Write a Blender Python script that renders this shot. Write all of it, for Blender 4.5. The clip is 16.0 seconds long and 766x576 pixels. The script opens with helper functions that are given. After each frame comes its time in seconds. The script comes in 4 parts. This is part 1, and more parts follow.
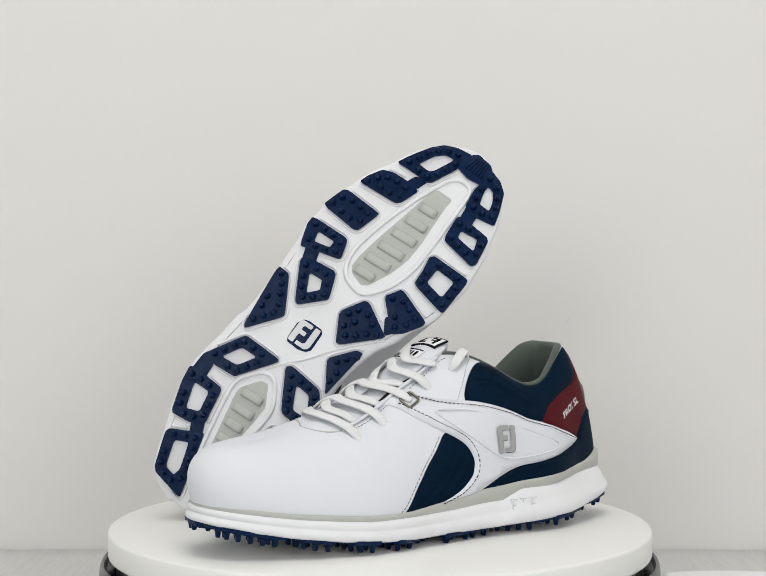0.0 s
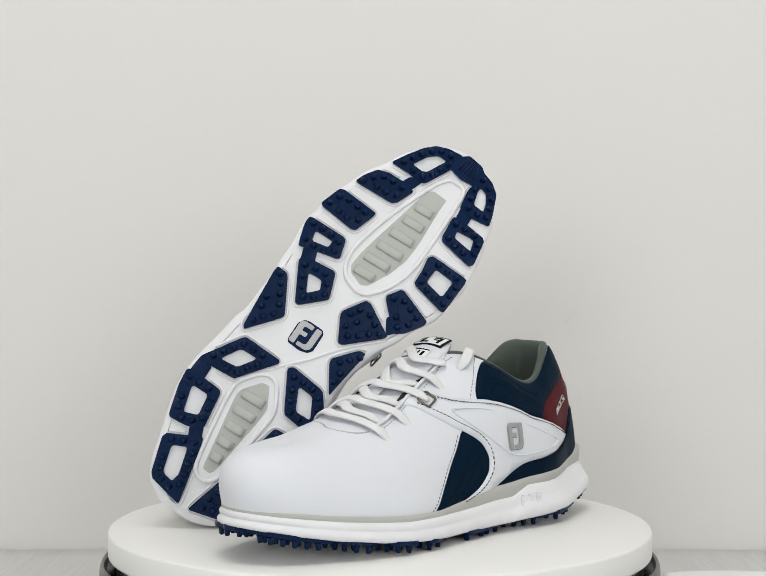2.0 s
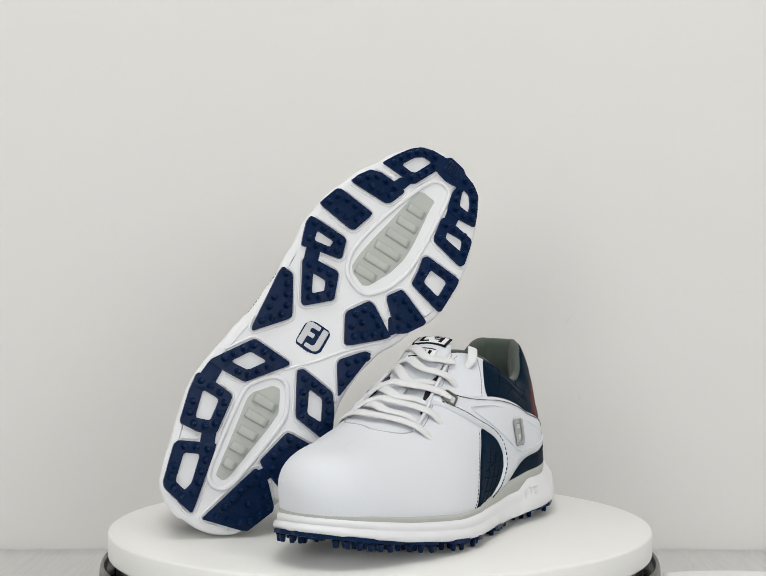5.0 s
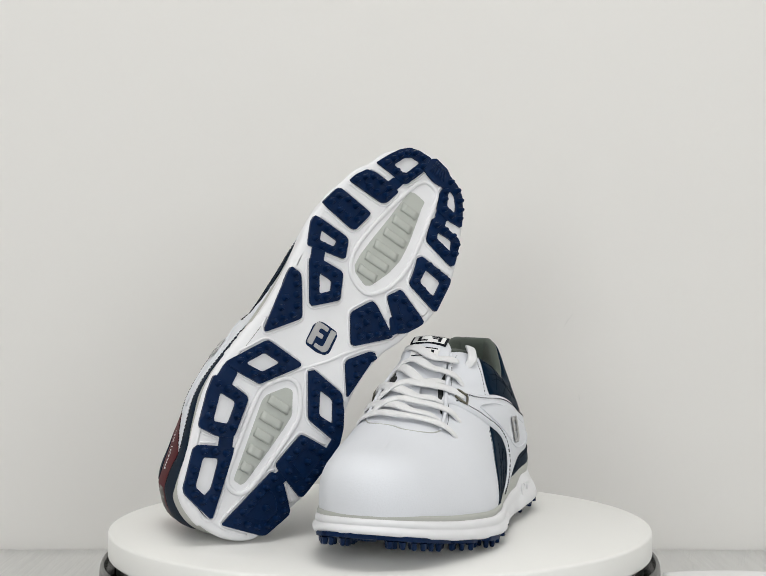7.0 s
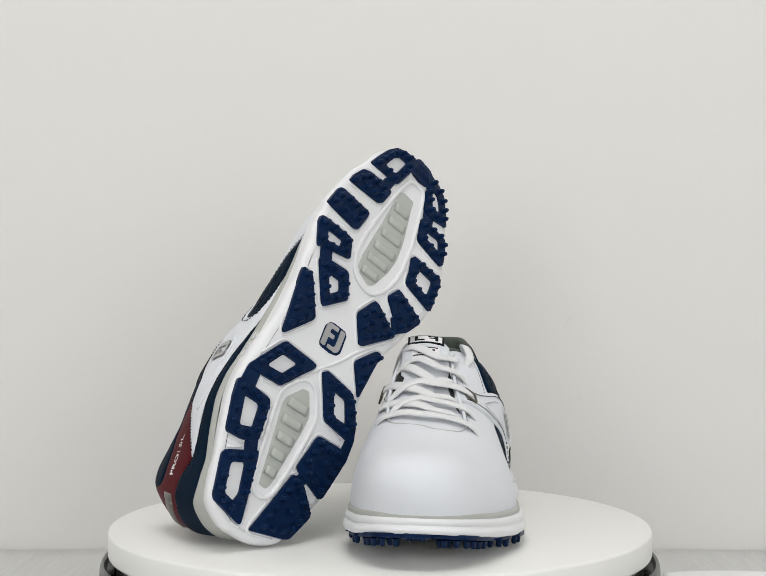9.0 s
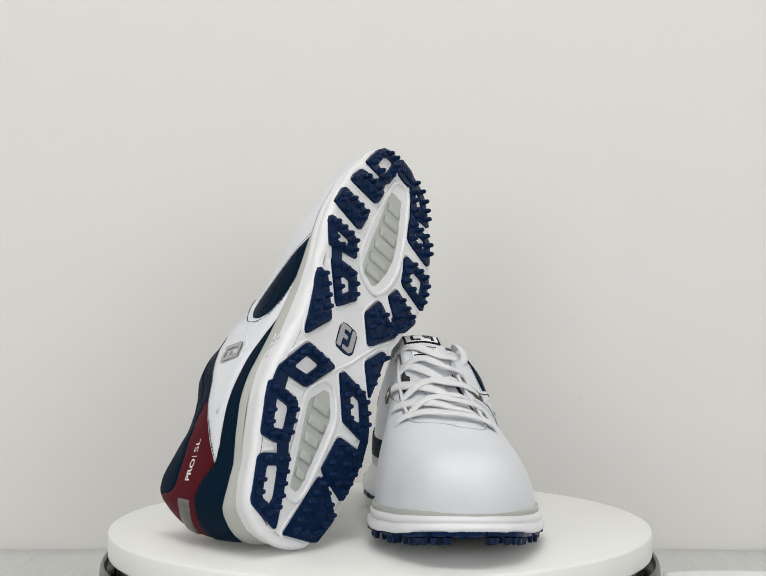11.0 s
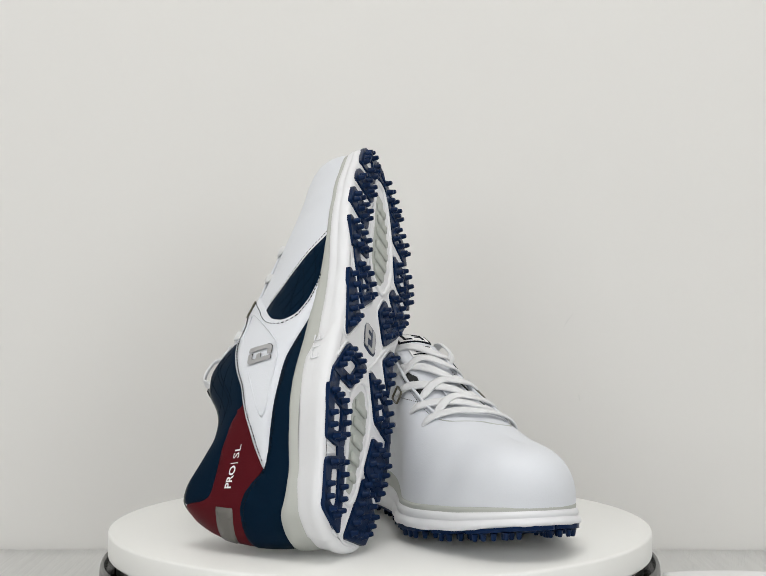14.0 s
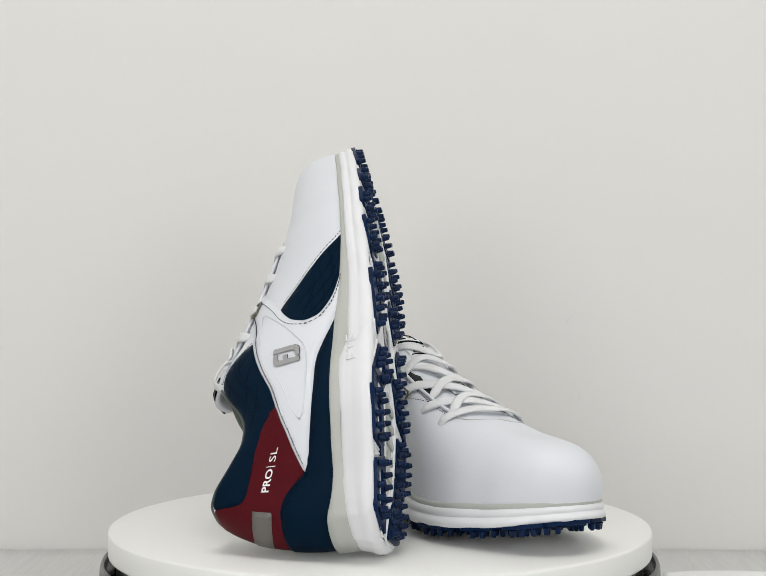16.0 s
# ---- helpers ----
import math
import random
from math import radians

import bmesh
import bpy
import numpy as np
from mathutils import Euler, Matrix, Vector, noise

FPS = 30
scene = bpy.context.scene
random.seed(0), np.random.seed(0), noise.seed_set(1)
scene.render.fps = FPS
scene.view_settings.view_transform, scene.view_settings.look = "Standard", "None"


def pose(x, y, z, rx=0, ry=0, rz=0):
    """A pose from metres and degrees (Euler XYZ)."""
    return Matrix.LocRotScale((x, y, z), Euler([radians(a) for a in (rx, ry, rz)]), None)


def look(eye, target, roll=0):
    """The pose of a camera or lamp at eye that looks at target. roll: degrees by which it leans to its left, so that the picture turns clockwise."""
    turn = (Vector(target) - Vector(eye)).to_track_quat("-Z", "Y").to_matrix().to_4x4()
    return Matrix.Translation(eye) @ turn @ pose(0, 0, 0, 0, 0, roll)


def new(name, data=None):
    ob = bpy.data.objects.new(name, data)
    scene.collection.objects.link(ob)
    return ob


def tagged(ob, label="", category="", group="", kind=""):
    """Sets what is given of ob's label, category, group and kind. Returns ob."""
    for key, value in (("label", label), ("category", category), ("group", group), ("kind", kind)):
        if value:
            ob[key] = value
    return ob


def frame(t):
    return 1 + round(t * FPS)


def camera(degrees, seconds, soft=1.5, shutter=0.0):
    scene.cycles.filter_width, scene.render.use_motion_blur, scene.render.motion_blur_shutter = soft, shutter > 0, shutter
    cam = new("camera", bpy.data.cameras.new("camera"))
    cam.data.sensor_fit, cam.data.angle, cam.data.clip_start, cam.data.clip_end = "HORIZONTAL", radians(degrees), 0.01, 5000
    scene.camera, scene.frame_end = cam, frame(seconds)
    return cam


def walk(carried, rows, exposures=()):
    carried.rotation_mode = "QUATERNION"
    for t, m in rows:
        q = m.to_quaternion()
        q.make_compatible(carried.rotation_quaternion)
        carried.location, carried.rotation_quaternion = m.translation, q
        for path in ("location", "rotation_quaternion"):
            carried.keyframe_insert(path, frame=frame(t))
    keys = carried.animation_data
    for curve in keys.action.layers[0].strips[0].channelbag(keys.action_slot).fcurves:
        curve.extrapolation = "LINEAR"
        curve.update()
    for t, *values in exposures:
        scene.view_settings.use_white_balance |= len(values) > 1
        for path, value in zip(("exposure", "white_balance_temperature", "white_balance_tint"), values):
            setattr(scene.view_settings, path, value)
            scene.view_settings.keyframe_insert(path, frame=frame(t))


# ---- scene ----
cam = camera(29.585, 16.0, soft=0.55)
EYE = (0.0, -0.9475, 0.1660)
VIEW = look(EYE, (-0.0024, 0.0, 0.1532))
walk(cam, [(0.0, VIEW), (16.0, VIEW)], exposures=[(0.0, 0.0), (16.0, 0.0)])

# ---- light: a closed white room with an overhead panel and two softboxes behind the camera ----
world = bpy.data.worlds.new("studio")
world.use_nodes = True
world.node_tree.nodes["Background"].inputs[0].default_value = (0.9, 0.95, 1.0, 1)
world.node_tree.nodes["Background"].inputs[1].default_value = 0.02
scene.world = world


def area(name, eye, target, sx, sy, watts, colour=(1, 1, 1)):
    lamp = bpy.data.lights.new(name, "AREA")
    lamp.shape, lamp.size, lamp.size_y, lamp.energy, lamp.color = "RECTANGLE", sx, sy, watts, colour
    ob = new(name, lamp)
    ob.matrix_world = look(eye, target)
    return ob


area("ceiling_panel_lamp", (0.0, -0.95, 2.66), (0.0, -0.75, 0.0), 1.5, 1.1, 28.5, (1.0, 0.99, 0.972))
area("softbox_lamp", (-1.0, -2.5, 0.75), (0.0, 0.2, 0.05), 1.2, 1.0, 16.2, (0.955, 0.98, 1.0))
area("softbox_lamp_2", (1.1, -2.5, 0.75), (0.0, 0.2, 0.05), 1.2, 1.0, 17.0, (0.955, 0.98, 1.0))


# ---- materials ----
def material(name, colour, rough=0.5, metal=0.0, vary=0.06, scale=40.0, bump=0.0, bump_scale=900.0, coat=0.0, sheen=0.0, per_object=0.0, stretch=None, spec=0.5):
    """Node material: base colour with two scales of variation, roughness wear and fine relief."""
    m = bpy.data.materials.new(name)
    m.use_nodes = True
    nt = m.node_tree
    bsdf = nt.nodes["Principled BSDF"]
    tex = nt.nodes.new("ShaderNodeTexCoord")
    src = tex.outputs["Object"]
    if stretch:
        mp = nt.nodes.new("ShaderNodeMapping")
        mp.inputs["Scale"].default_value = stretch
        nt.links.new(src, mp.inputs[0])
        src = mp.outputs[0]
    n1 = nt.nodes.new("ShaderNodeTexNoise")
    n1.inputs["Scale"].default_value, n1.inputs["Detail"].default_value = scale, 3
    n2 = nt.nodes.new("ShaderNodeTexNoise")
    n2.inputs["Scale"].default_value, n2.inputs["Detail"].default_value = bump_scale, 2
    nt.links.new(src, n1.inputs["Vector"])
    nt.links.new(src, n2.inputs["Vector"])
    mix = nt.nodes.new("ShaderNodeMix")
    mix.data_type = "RGBA"
    a, b = [tuple(min(1, c * k) for c in colour) + (1,) for k in (1 - vary, 1 + vary)]
    mix.inputs["A"].default_value, mix.inputs["B"].default_value = a, b
    add = nt.nodes.new("ShaderNodeMath")
    add.operation = "MULTIPLY_ADD"
    add.inputs[1].default_value = 0.35
    nt.links.new(n2.outputs["Fac"], add.inputs[0])
    half = nt.nodes.new("ShaderNodeMath")
    half.operation = "MULTIPLY"
    half.inputs[1].default_value = 0.65
    nt.links.new(n1.outputs["Fac"], half.inputs[0])
    nt.links.new(half.outputs[0], add.inputs[2])
    fac = add.outputs[0]
    if per_object:
        info = nt.nodes.new("ShaderNodeObjectInfo")
        rnd = nt.nodes.new("ShaderNodeMath")
        rnd.operation = "MULTIPLY_ADD"
        rnd.inputs[1].default_value = per_object
        nt.links.new(info.outputs["Random"], rnd.inputs[0])
        nt.links.new(fac, rnd.inputs[2])
        fac = rnd.outputs[0]
    nt.links.new(fac, mix.inputs["Factor"])
    nt.links.new(mix.outputs["Result"], bsdf.inputs["Base Color"])
    rr = nt.nodes.new("ShaderNodeMapRange")
    rr.inputs["To Min"].default_value, rr.inputs["To Max"].default_value = max(0.02, rough - 0.06), min(1, rough + 0.06)
    nt.links.new(n1.outputs["Fac"], rr.inputs["Value"])
    nt.links.new(rr.outputs[0], bsdf.inputs["Roughness"])
    bsdf.inputs["Metallic"].default_value = metal
    bsdf.inputs["Specular IOR Level"].default_value = spec
    bsdf.inputs["Coat Weight"].default_value = coat
    bsdf.inputs["Coat Roughness"].default_value = 0.25
    bsdf.inputs["Sheen Weight"].default_value = sheen
    if bump:
        bp = nt.nodes.new("ShaderNodeBump")
        bp.inputs["Strength"].default_value, bp.inputs["Distance"].default_value = bump, 0.0004
        nt.links.new(n2.outputs["Fac"], bp.inputs["Height"])
        nt.links.new(bp.outputs[0], bsdf.inputs["Normal"])
    return m


M_LEATHER = material("white_leather", (0.685, 0.705, 0.748), 0.56, vary=0.02, bump=0.32, bump_scale=900)
M_FOAM = material("white_midsole_foam", (0.755, 0.76, 0.78), 0.55, vary=0.015, bump=0.1, bump_scale=1500)
M_WELT = material("grey_welt", (0.44, 0.45, 0.42), 0.6, vary=0.03, bump=0.12, bump_scale=1200)
M_NAVY = material("navy_leather", (0.0019, 0.0108, 0.0255), 0.5, vary=0.15, bump=0.3, bump_scale=900, spec=0.03)
M_RUBBER = material("navy_rubber", (0.0014, 0.0125, 0.049), 0.33, vary=0.18, bump=0.2, bump_scale=700, per_object=0.2, spec=0.12)
M_RED = material("maroon_leather", (0.080, 0.006, 0.010), 0.5, vary=0.12, bump=0.3, bump_scale=900, spec=0.06)
M_LINING = material("grey_green_lining", (0.048, 0.064, 0.050), 0.6, vary=0.12, bump=0.3, bump_scale=1600, sheen=0.2)
M_DARK = material("black_mesh", (0.014, 0.016, 0.016), 0.8, vary=0.3, bump=0.5, bump_scale=2200)
M_LACE = material("white_lace", (0.76, 0.765, 0.775), 0.85, vary=0.05, bump=0.9, bump_scale=2600, sheen=0.25)
M_PAD = material("grey_pad_rubber", (0.43, 0.45, 0.42), 0.5, vary=0.03, bump=0.15, bump_scale=1500)
M_SILVER = material("silver_print", (0.42, 0.42, 0.43), 0.35, metal=0.6, vary=0.06)
M_PRINT = material("white_print", (0.82, 0.82, 0.82), 0.5, vary=0.02)
M_THREAD = material("dark_thread", (0.008, 0.010, 0.014), 0.8, vary=0.2, spec=0.1)
M_QUILT = material("navy_thread", (0.0016, 0.0065, 0.0145), 0.8, vary=0.2, spec=0.05)
M_THREAD_W = material("white_thread", (0.74, 0.74, 0.76), 0.7, vary=0.05)
M_REFLECT = material("grey_reflective_tape", (0.135, 0.13, 0.118), 0.4, metal=0.3, vary=0.08, bump=0.2)
M_METAL = material("brass_metal", (0.16, 0.152, 0.12), 0.3, metal=1.0, vary=0.08)
M_PLATE = material("white_plastic", (0.80, 0.80, 0.78), 0.42, vary=0.012, scale=12, bump=0.03)
M_BASE = material("dark_gloss_plastic", (0.016, 0.0155, 0.015), 0.24, vary=0.15, coat=0.15)
M_BLACK = material("black_plastic", (0.008, 0.008, 0.008), 0.3, vary=0.2)
M_WALL = material("white_wall_paint", (0.76, 0.75, 0.73), 0.85, vary=0.012, scale=5, bump=0.08, bump_scale=260)
M_SCUFF = material("wall_scuff", (0.725, 0.72, 0.70), 0.9, vary=0.04, scale=300)
M_RUG = material("grey_pile", (0.58, 0.58, 0.57), 0.9, vary=0.10, scale=420, bump_scale=1400, sheen=0.3, stretch=(1.0, 0.02, 1.0))
M_FIBRE = material("grey_fibre", (0.60, 0.60, 0.585), 0.9, vary=0.22, scale=500, sheen=0.3, stretch=(1.0, 0.02, 1.0))
M_PAPER = material("white_cloth", (0.8, 0.8, 0.8), 0.8, vary=0.04, bump=0.3)


def fine_ribs(m, scale):
    """Adds the close moulded lines of a pad to its relief."""
    nt = m.node_tree
    tex, wave, bp = nt.nodes.new("ShaderNodeTexCoord"), nt.nodes.new("ShaderNodeTexWave"), nt.nodes.new("ShaderNodeBump")
    wave.inputs["Scale"].default_value = scale
    bp.inputs["Strength"].default_value, bp.inputs["Distance"].default_value = 0.12, 0.0004
    nt.links.new(tex.outputs["Object"], wave.inputs["Vector"])
    nt.links.new(wave.outputs["Fac"], bp.inputs["Height"])
    nt.links.new(bp.outputs[0], nt.nodes["Principled BSDF"].inputs["Normal"])


fine_ribs(M_PAD, 320.0)


# ---- mesh helpers ----
def link(name, bm, mat, parent=None, label="", smooth=True):
    me = bpy.data.meshes.new(name)
    bm.normal_update()
    bm.to_mesh(me)
    bm.free()
    return link_mesh(name, me, mat, parent, label, smooth)


def link_mesh(name, me, mat, parent=None, label="", smooth=True):
    if not me.materials:
        me.materials.append(mat)
    if smooth:
        me.shade_smooth()
    ob = new(name, me)
    ob.parent = parent
    return tagged(ob, label)


part = link


def from_data(name, verts, faces, mat, parent=None, label="", smooth=True):
    me = bpy.data.meshes.new(name)
    me.from_pydata([tuple(v) for v in verts], [], faces)
    me.update()
    return link_mesh(name, me, mat, parent, label, smooth)


def lathe(profile, n=128):
    """Solid of revolution about z from (radius, height) rows, open at neither end."""
    bm = bmesh.new()
    rings = []
    for r, z in profile:
        rings.append([bm.verts.new((r * math.cos(2 * math.pi * k / n), r * math.sin(2 * math.pi * k / n), z)) for k in range(n)])
    for a, b in zip(rings, rings[1:]):
        for k in range(n):
            bm.faces.new((a[k], a[(k + 1) % n], b[(k + 1) % n], b[k]))
    bm.faces.new(rings[-1])
    bm.faces.new(rings[0][::-1])
    return bm


def box_bm(x0, x1, y0, y1, z0, z1, bevel=0.0):
    bm = bmesh.new()
    bmesh.ops.create_cube(bm, size=1.0)
    for v in bm.verts:
        v.co = Vector(((x0 + x1) / 2 + v.co.x * (x1 - x0), (y0 + y1) / 2 + v.co.y * (y1 - y0), (z0 + z1) / 2 + v.co.z * (z1 - z0)))
    if bevel:
        bmesh.ops.bevel(bm, geom=bm.edges[:], offset=bevel, segments=2, affect="EDGES", profile=0.7)
    return bm


# ---- setting ----
FLOOR_Z, WALL_Y = -0.0715, 0.268


def setting():
    def wall(name, label, *b):
        tagged(part(name, box_bm(*b), M_WALL, smooth=False), label, "wall", kind="structure")
    wall("wall_north", "plain off-white painted wall behind the turntable", -1.8, 1.8, WALL_Y, WALL_Y + 0.1, FLOOR_Z - 0.03, 2.7)
    wall("wall_south", "plain off-white painted wall of the studio", -1.8, 1.8, -2.7, -2.6, FLOOR_Z - 0.03, 2.7)
    wall("wall_west", "plain off-white painted side wall of the studio", -1.9, -1.8, -2.7, WALL_Y + 0.1, FLOOR_Z - 0.03, 2.7)
    wall("wall_east", "plain off-white painted side wall of the studio", 1.8, 1.9, -2.7, WALL_Y + 0.1, FLOOR_Z - 0.03, 2.7)
    tagged(part("ceiling", box_bm(-1.9, 1.9, -2.7, WALL_Y + 0.1, 2.7, 2.8), M_WALL, smooth=False), "plain white painted studio ceiling", "ceiling", kind="structure")
    tagged(part("floor", box_bm(-1.9, 1.9, -2.7, WALL_Y + 0.1, FLOOR_Z - 0.03, FLOOR_Z), M_RUG, smooth=False), "grey brushed pile covering under the turntable", "floor", kind="structure")


def scuffs():
    """Two small scuff marks in the wall paint."""
    wall = bpy.data.objects["wall_north"]
    for x, z, wide, high, lean in ((0.1616, 0.0573, 0.0005, 0.0030, 0.15), (0.1505, 0.1205, 0.0006, 0.0050, -0.55), (0.1540, 0.1250, 0.0004, 0.0035, -0.6)):
        bm = bmesh.new()
        ring = []
        for k in range(10):
            a = 2 * math.pi * k / 10
            u, v = wide * math.cos(a) * (1 + 0.3 * math.sin(3 * a)), high * math.sin(a)
            ring.append((x + u * math.cos(lean) - v * math.sin(lean), z + u * math.sin(lean) + v * math.cos(lean)))
        near = [bm.verts.new((a, WALL_Y - 0.0004, b)) for a, b in ring]
        far = [bm.verts.new((a, WALL_Y + 0.001, b)) for a, b in ring]
        bm.faces.new(near[::-1])
        for k in range(10):
            bm.faces.new((near[k], near[(k + 1) % 10], far[(k + 1) % 10], far[k]))
        bmesh.ops.recalc_face_normals(bm, faces=bm.faces[:])
        part("scuff", bm, M_SCUFF, wall, "faint grey scuff in the paint", smooth=False)


def turntable():
    """The motor base stands still; the platter is the part that turns."""
    table = tagged(new("turntable"), "round display turntable with white platter and dark glossy base", "turntable")
    table.matrix_world = pose(-0.0043, 0, -0.070)
    base = part("base", lathe([(0.172, -0.0015), (0.179, 0.003), (0.1807, 0.010), (0.1807, 0.042), (0.1803, 0.047), (0.1793, 0.0497), (0.1782, 0.0500), (0.1770, 0.048), (0.1765, 0.042), (0.10, 0.041)]), M_BASE, table, "dark glossy plastic base with a raised lip")
    part("bearing_ring", lathe([(0.1695, 0.0412), (0.170, 0.043), (0.170, 0.0525), (0.169, 0.0533), (0.12, 0.0533)]), M_BLACK, base)
    return part("platter", lathe([(0.158, -0.0165), (0.1737, -0.0165), (0.1750, -0.0155), (0.1752, -0.0145), (0.1752, -0.0018), (0.1747, -0.0006), (0.1736, 0.0), (0.06, 0.0)], 192), M_PLATE, table, "matte white plastic platter")


def pile():
    """Brushed fibres of the grey covering, lying over in streaks."""
    rng = random.Random(5)
    verts, faces = [], []
    for _ in range(9000):
        side = rng.choice((-1, 1))
        x, y = side * rng.uniform(0.14, 0.44), rng.uniform(0.09, WALL_Y - 0.012)
        lean = (-0.05 if side < 0 else 0.20) + rng.gauss(0, 0.035)
        sway = 0.002 if side < 0 else 0.007
        size = min(rng.uniform(0.03, 0.10), WALL_Y - 0.0012 - y)
        high, w = rng.uniform(0.0, 0.0003), rng.uniform(0.00035, 0.0008)
        tip = rng.uniform(0.0, 0.0016) if y + size > WALL_Y - 0.006 else 0.0
        k = len(verts)
        for f in (0.0, 0.35, 0.7, 1.0):
            cx, cy = x + math.tan(lean) * size * f + sway * (f - f * f) * size / 0.06, y + size * f
            cz = FLOOR_Z - 0.0001 + high * math.sin(math.pi * min(0.9, 0.15 + f)) + tip * f ** 4
            ww = w * (1 - 0.5 * f)
            verts += [(cx - ww, cy, cz), (cx, cy, cz + ww * 0.7), (cx + ww, cy, cz)]
        for r in (0, 3, 6):
            faces += [(k + r, k + r + 1, k + r + 4, k + r + 3), (k + r + 1, k + r + 2, k + r + 5, k + r + 4)]
    tagged(from_data("pile", verts, faces, M_FIBRE), "grey brushed fibres of the floor covering", "carpet pile", kind="stuff")


def wrapper():
    """A folded white tissue lying flat beside the turntable."""
    bm = bmesh.new()
    nx, ny = 40, 10
    grid = []
    for i in range(nx + 1):
        row = []
        for j in range(ny + 1):
            u, v = i / nx, j / ny
            x = 0.212 + 0.16 * u
            y = 0.105 + 0.062 * v * (0.86 + 0.14 * math.sin(3.1 * u + 0.4)) + 0.004 * math.sin(9 * u)
            z = FLOOR_Z + 0.0045 + 0.0035 * math.sin(math.pi * v) * (1 + 0.5 * math.sin(14 * u + 3 * v)) * min(1, 6 * u)
            row.append(bm.verts.new((x, y, z)))
        grid.append(row)
    for i in range(nx):
        for j in range(ny):
            bm.faces.new((grid[i][j], grid[i + 1][j], grid[i + 1][j + 1], grid[i][j + 1]))
    ob = part("tissue", bm, M_PAPER)
    mod = ob.modifiers.new("thickness", "SOLIDIFY")
    mod.thickness, mod.offset = 0.004, -1
    tagged(ob, "folded white tissue lying on the grey floor covering", "tissue")


# ---- the form of the shoe, in millimetres: x from heel to toe, y to the medial side, z up ----
OUT = [(-2,5),(0,-8),(6,-20.5),(19,-28.5),(35,-34.5),(49,-39.5),(66,-44),(84,-44),(106,-41),(135,-39),(165,-40),(190,-43),(211,-43),(225,-40),(240,-36),(263,-26),(285,-14),(297,-2),(303,12),(303,24),(298,36),(290,46),(270,57),(252,62),(234,66),(212,66),(196,63),(175,54),(149,44),(128,41),(111,42),(95,47),(77,50),(55,49),(39,45),(21,39),(8,33),(0,19)]


def closed_curve(pts, n):
    """Smooth closed curve through pts, n samples at even steps of length."""
    p = np.array(pts, float)
    m = len(p)
    u = np.linspace(0, m, m * 24, endpoint=False)
    i = u.astype(int)
    f = (u - i)[:, None]
    a, b, c, d = (p[(i + k) % m] for k in (-1, 0, 1, 2))
    q = b + 0.5 * f * (c - a + f * (2 * a - 5 * b + 4 * c - d + f * (3 * (b - c) + d - a)))
    q = np.vstack([q, q[:1]])
    s = np.r_[0, np.cumsum(np.hypot(*np.diff(q, axis=0).T))]
    w = np.linspace(0, s[-1], n, endpoint=False)
    return np.stack([np.interp(w, s, q[:, k]) for k in (0, 1)], 1)


def smooth_closed(v, n):
    for _ in range(n):
        v = 0.25 * np.roll(v, 1, 0) + 0.5 * v + 0.25 * np.roll(v, -1, 0)
    return v


NS = 360
SOLE = closed_curve(OUT, NS)
_t = np.roll(SOLE, -1, 0) - np.roll(SOLE, 1, 0)
_n = np.stack([_t[:, 1], -_t[:, 0]], 1)
NORM = -smooth_closed(_n / np.linalg.norm(_n, axis=1)[:, None], 8)   # inward


def bottom(x):
    """Height of the curved underside along the shoe."""
    u = (np.asarray(x, float) - 143.0) / 1000.0
    return 480.0 * u * u - 2.8 + 2.7 * np.clip((np.asarray(x, float) - 225.0) / 78.0, 0, 1) ** 2


def welt(x):
    """Top of the grey welt along the shoe."""
    return np.interp(x, [-2, 5, 14, 26, 60, 100, 130, 165, 190, 220, 260, 303], [36, 34.2, 31, 28.5, 26.5, 24.5, 21.8, 16.8, 14.2, 14.5, 18, 24])


# foot of the upper: the sole's outline set inwards
BASE = smooth_closed(SOLE + NORM * np.interp(SOLE[:, 0], [-2, 3, 8, 30, 60, 85, 110, 150, 250, 303], [5.0, 8.0, 10.0, 10.8, 8.2, 6, 5, 4, 4.5, 2.4])[:, None] + NORM * (np.interp(SOLE[:, 0], [140, 215, 260, 295], [0, 1.5, 0.6, 0]) * (SOLE[:, 1] < 8))[:, None], 6)
RX = [0, 34, 42, 52, 64, 76, 86, 97, 110, 122, 135, 150, 167, 180, 196, 215, 230, 246, 262, 275]
RZ = [104, 104, 100, 91, 82, 80, 83, 90.5, 98, 102, 101, 94, 86, 80, 73, 67, 62.7, 58.7, 55.7, 53.5]


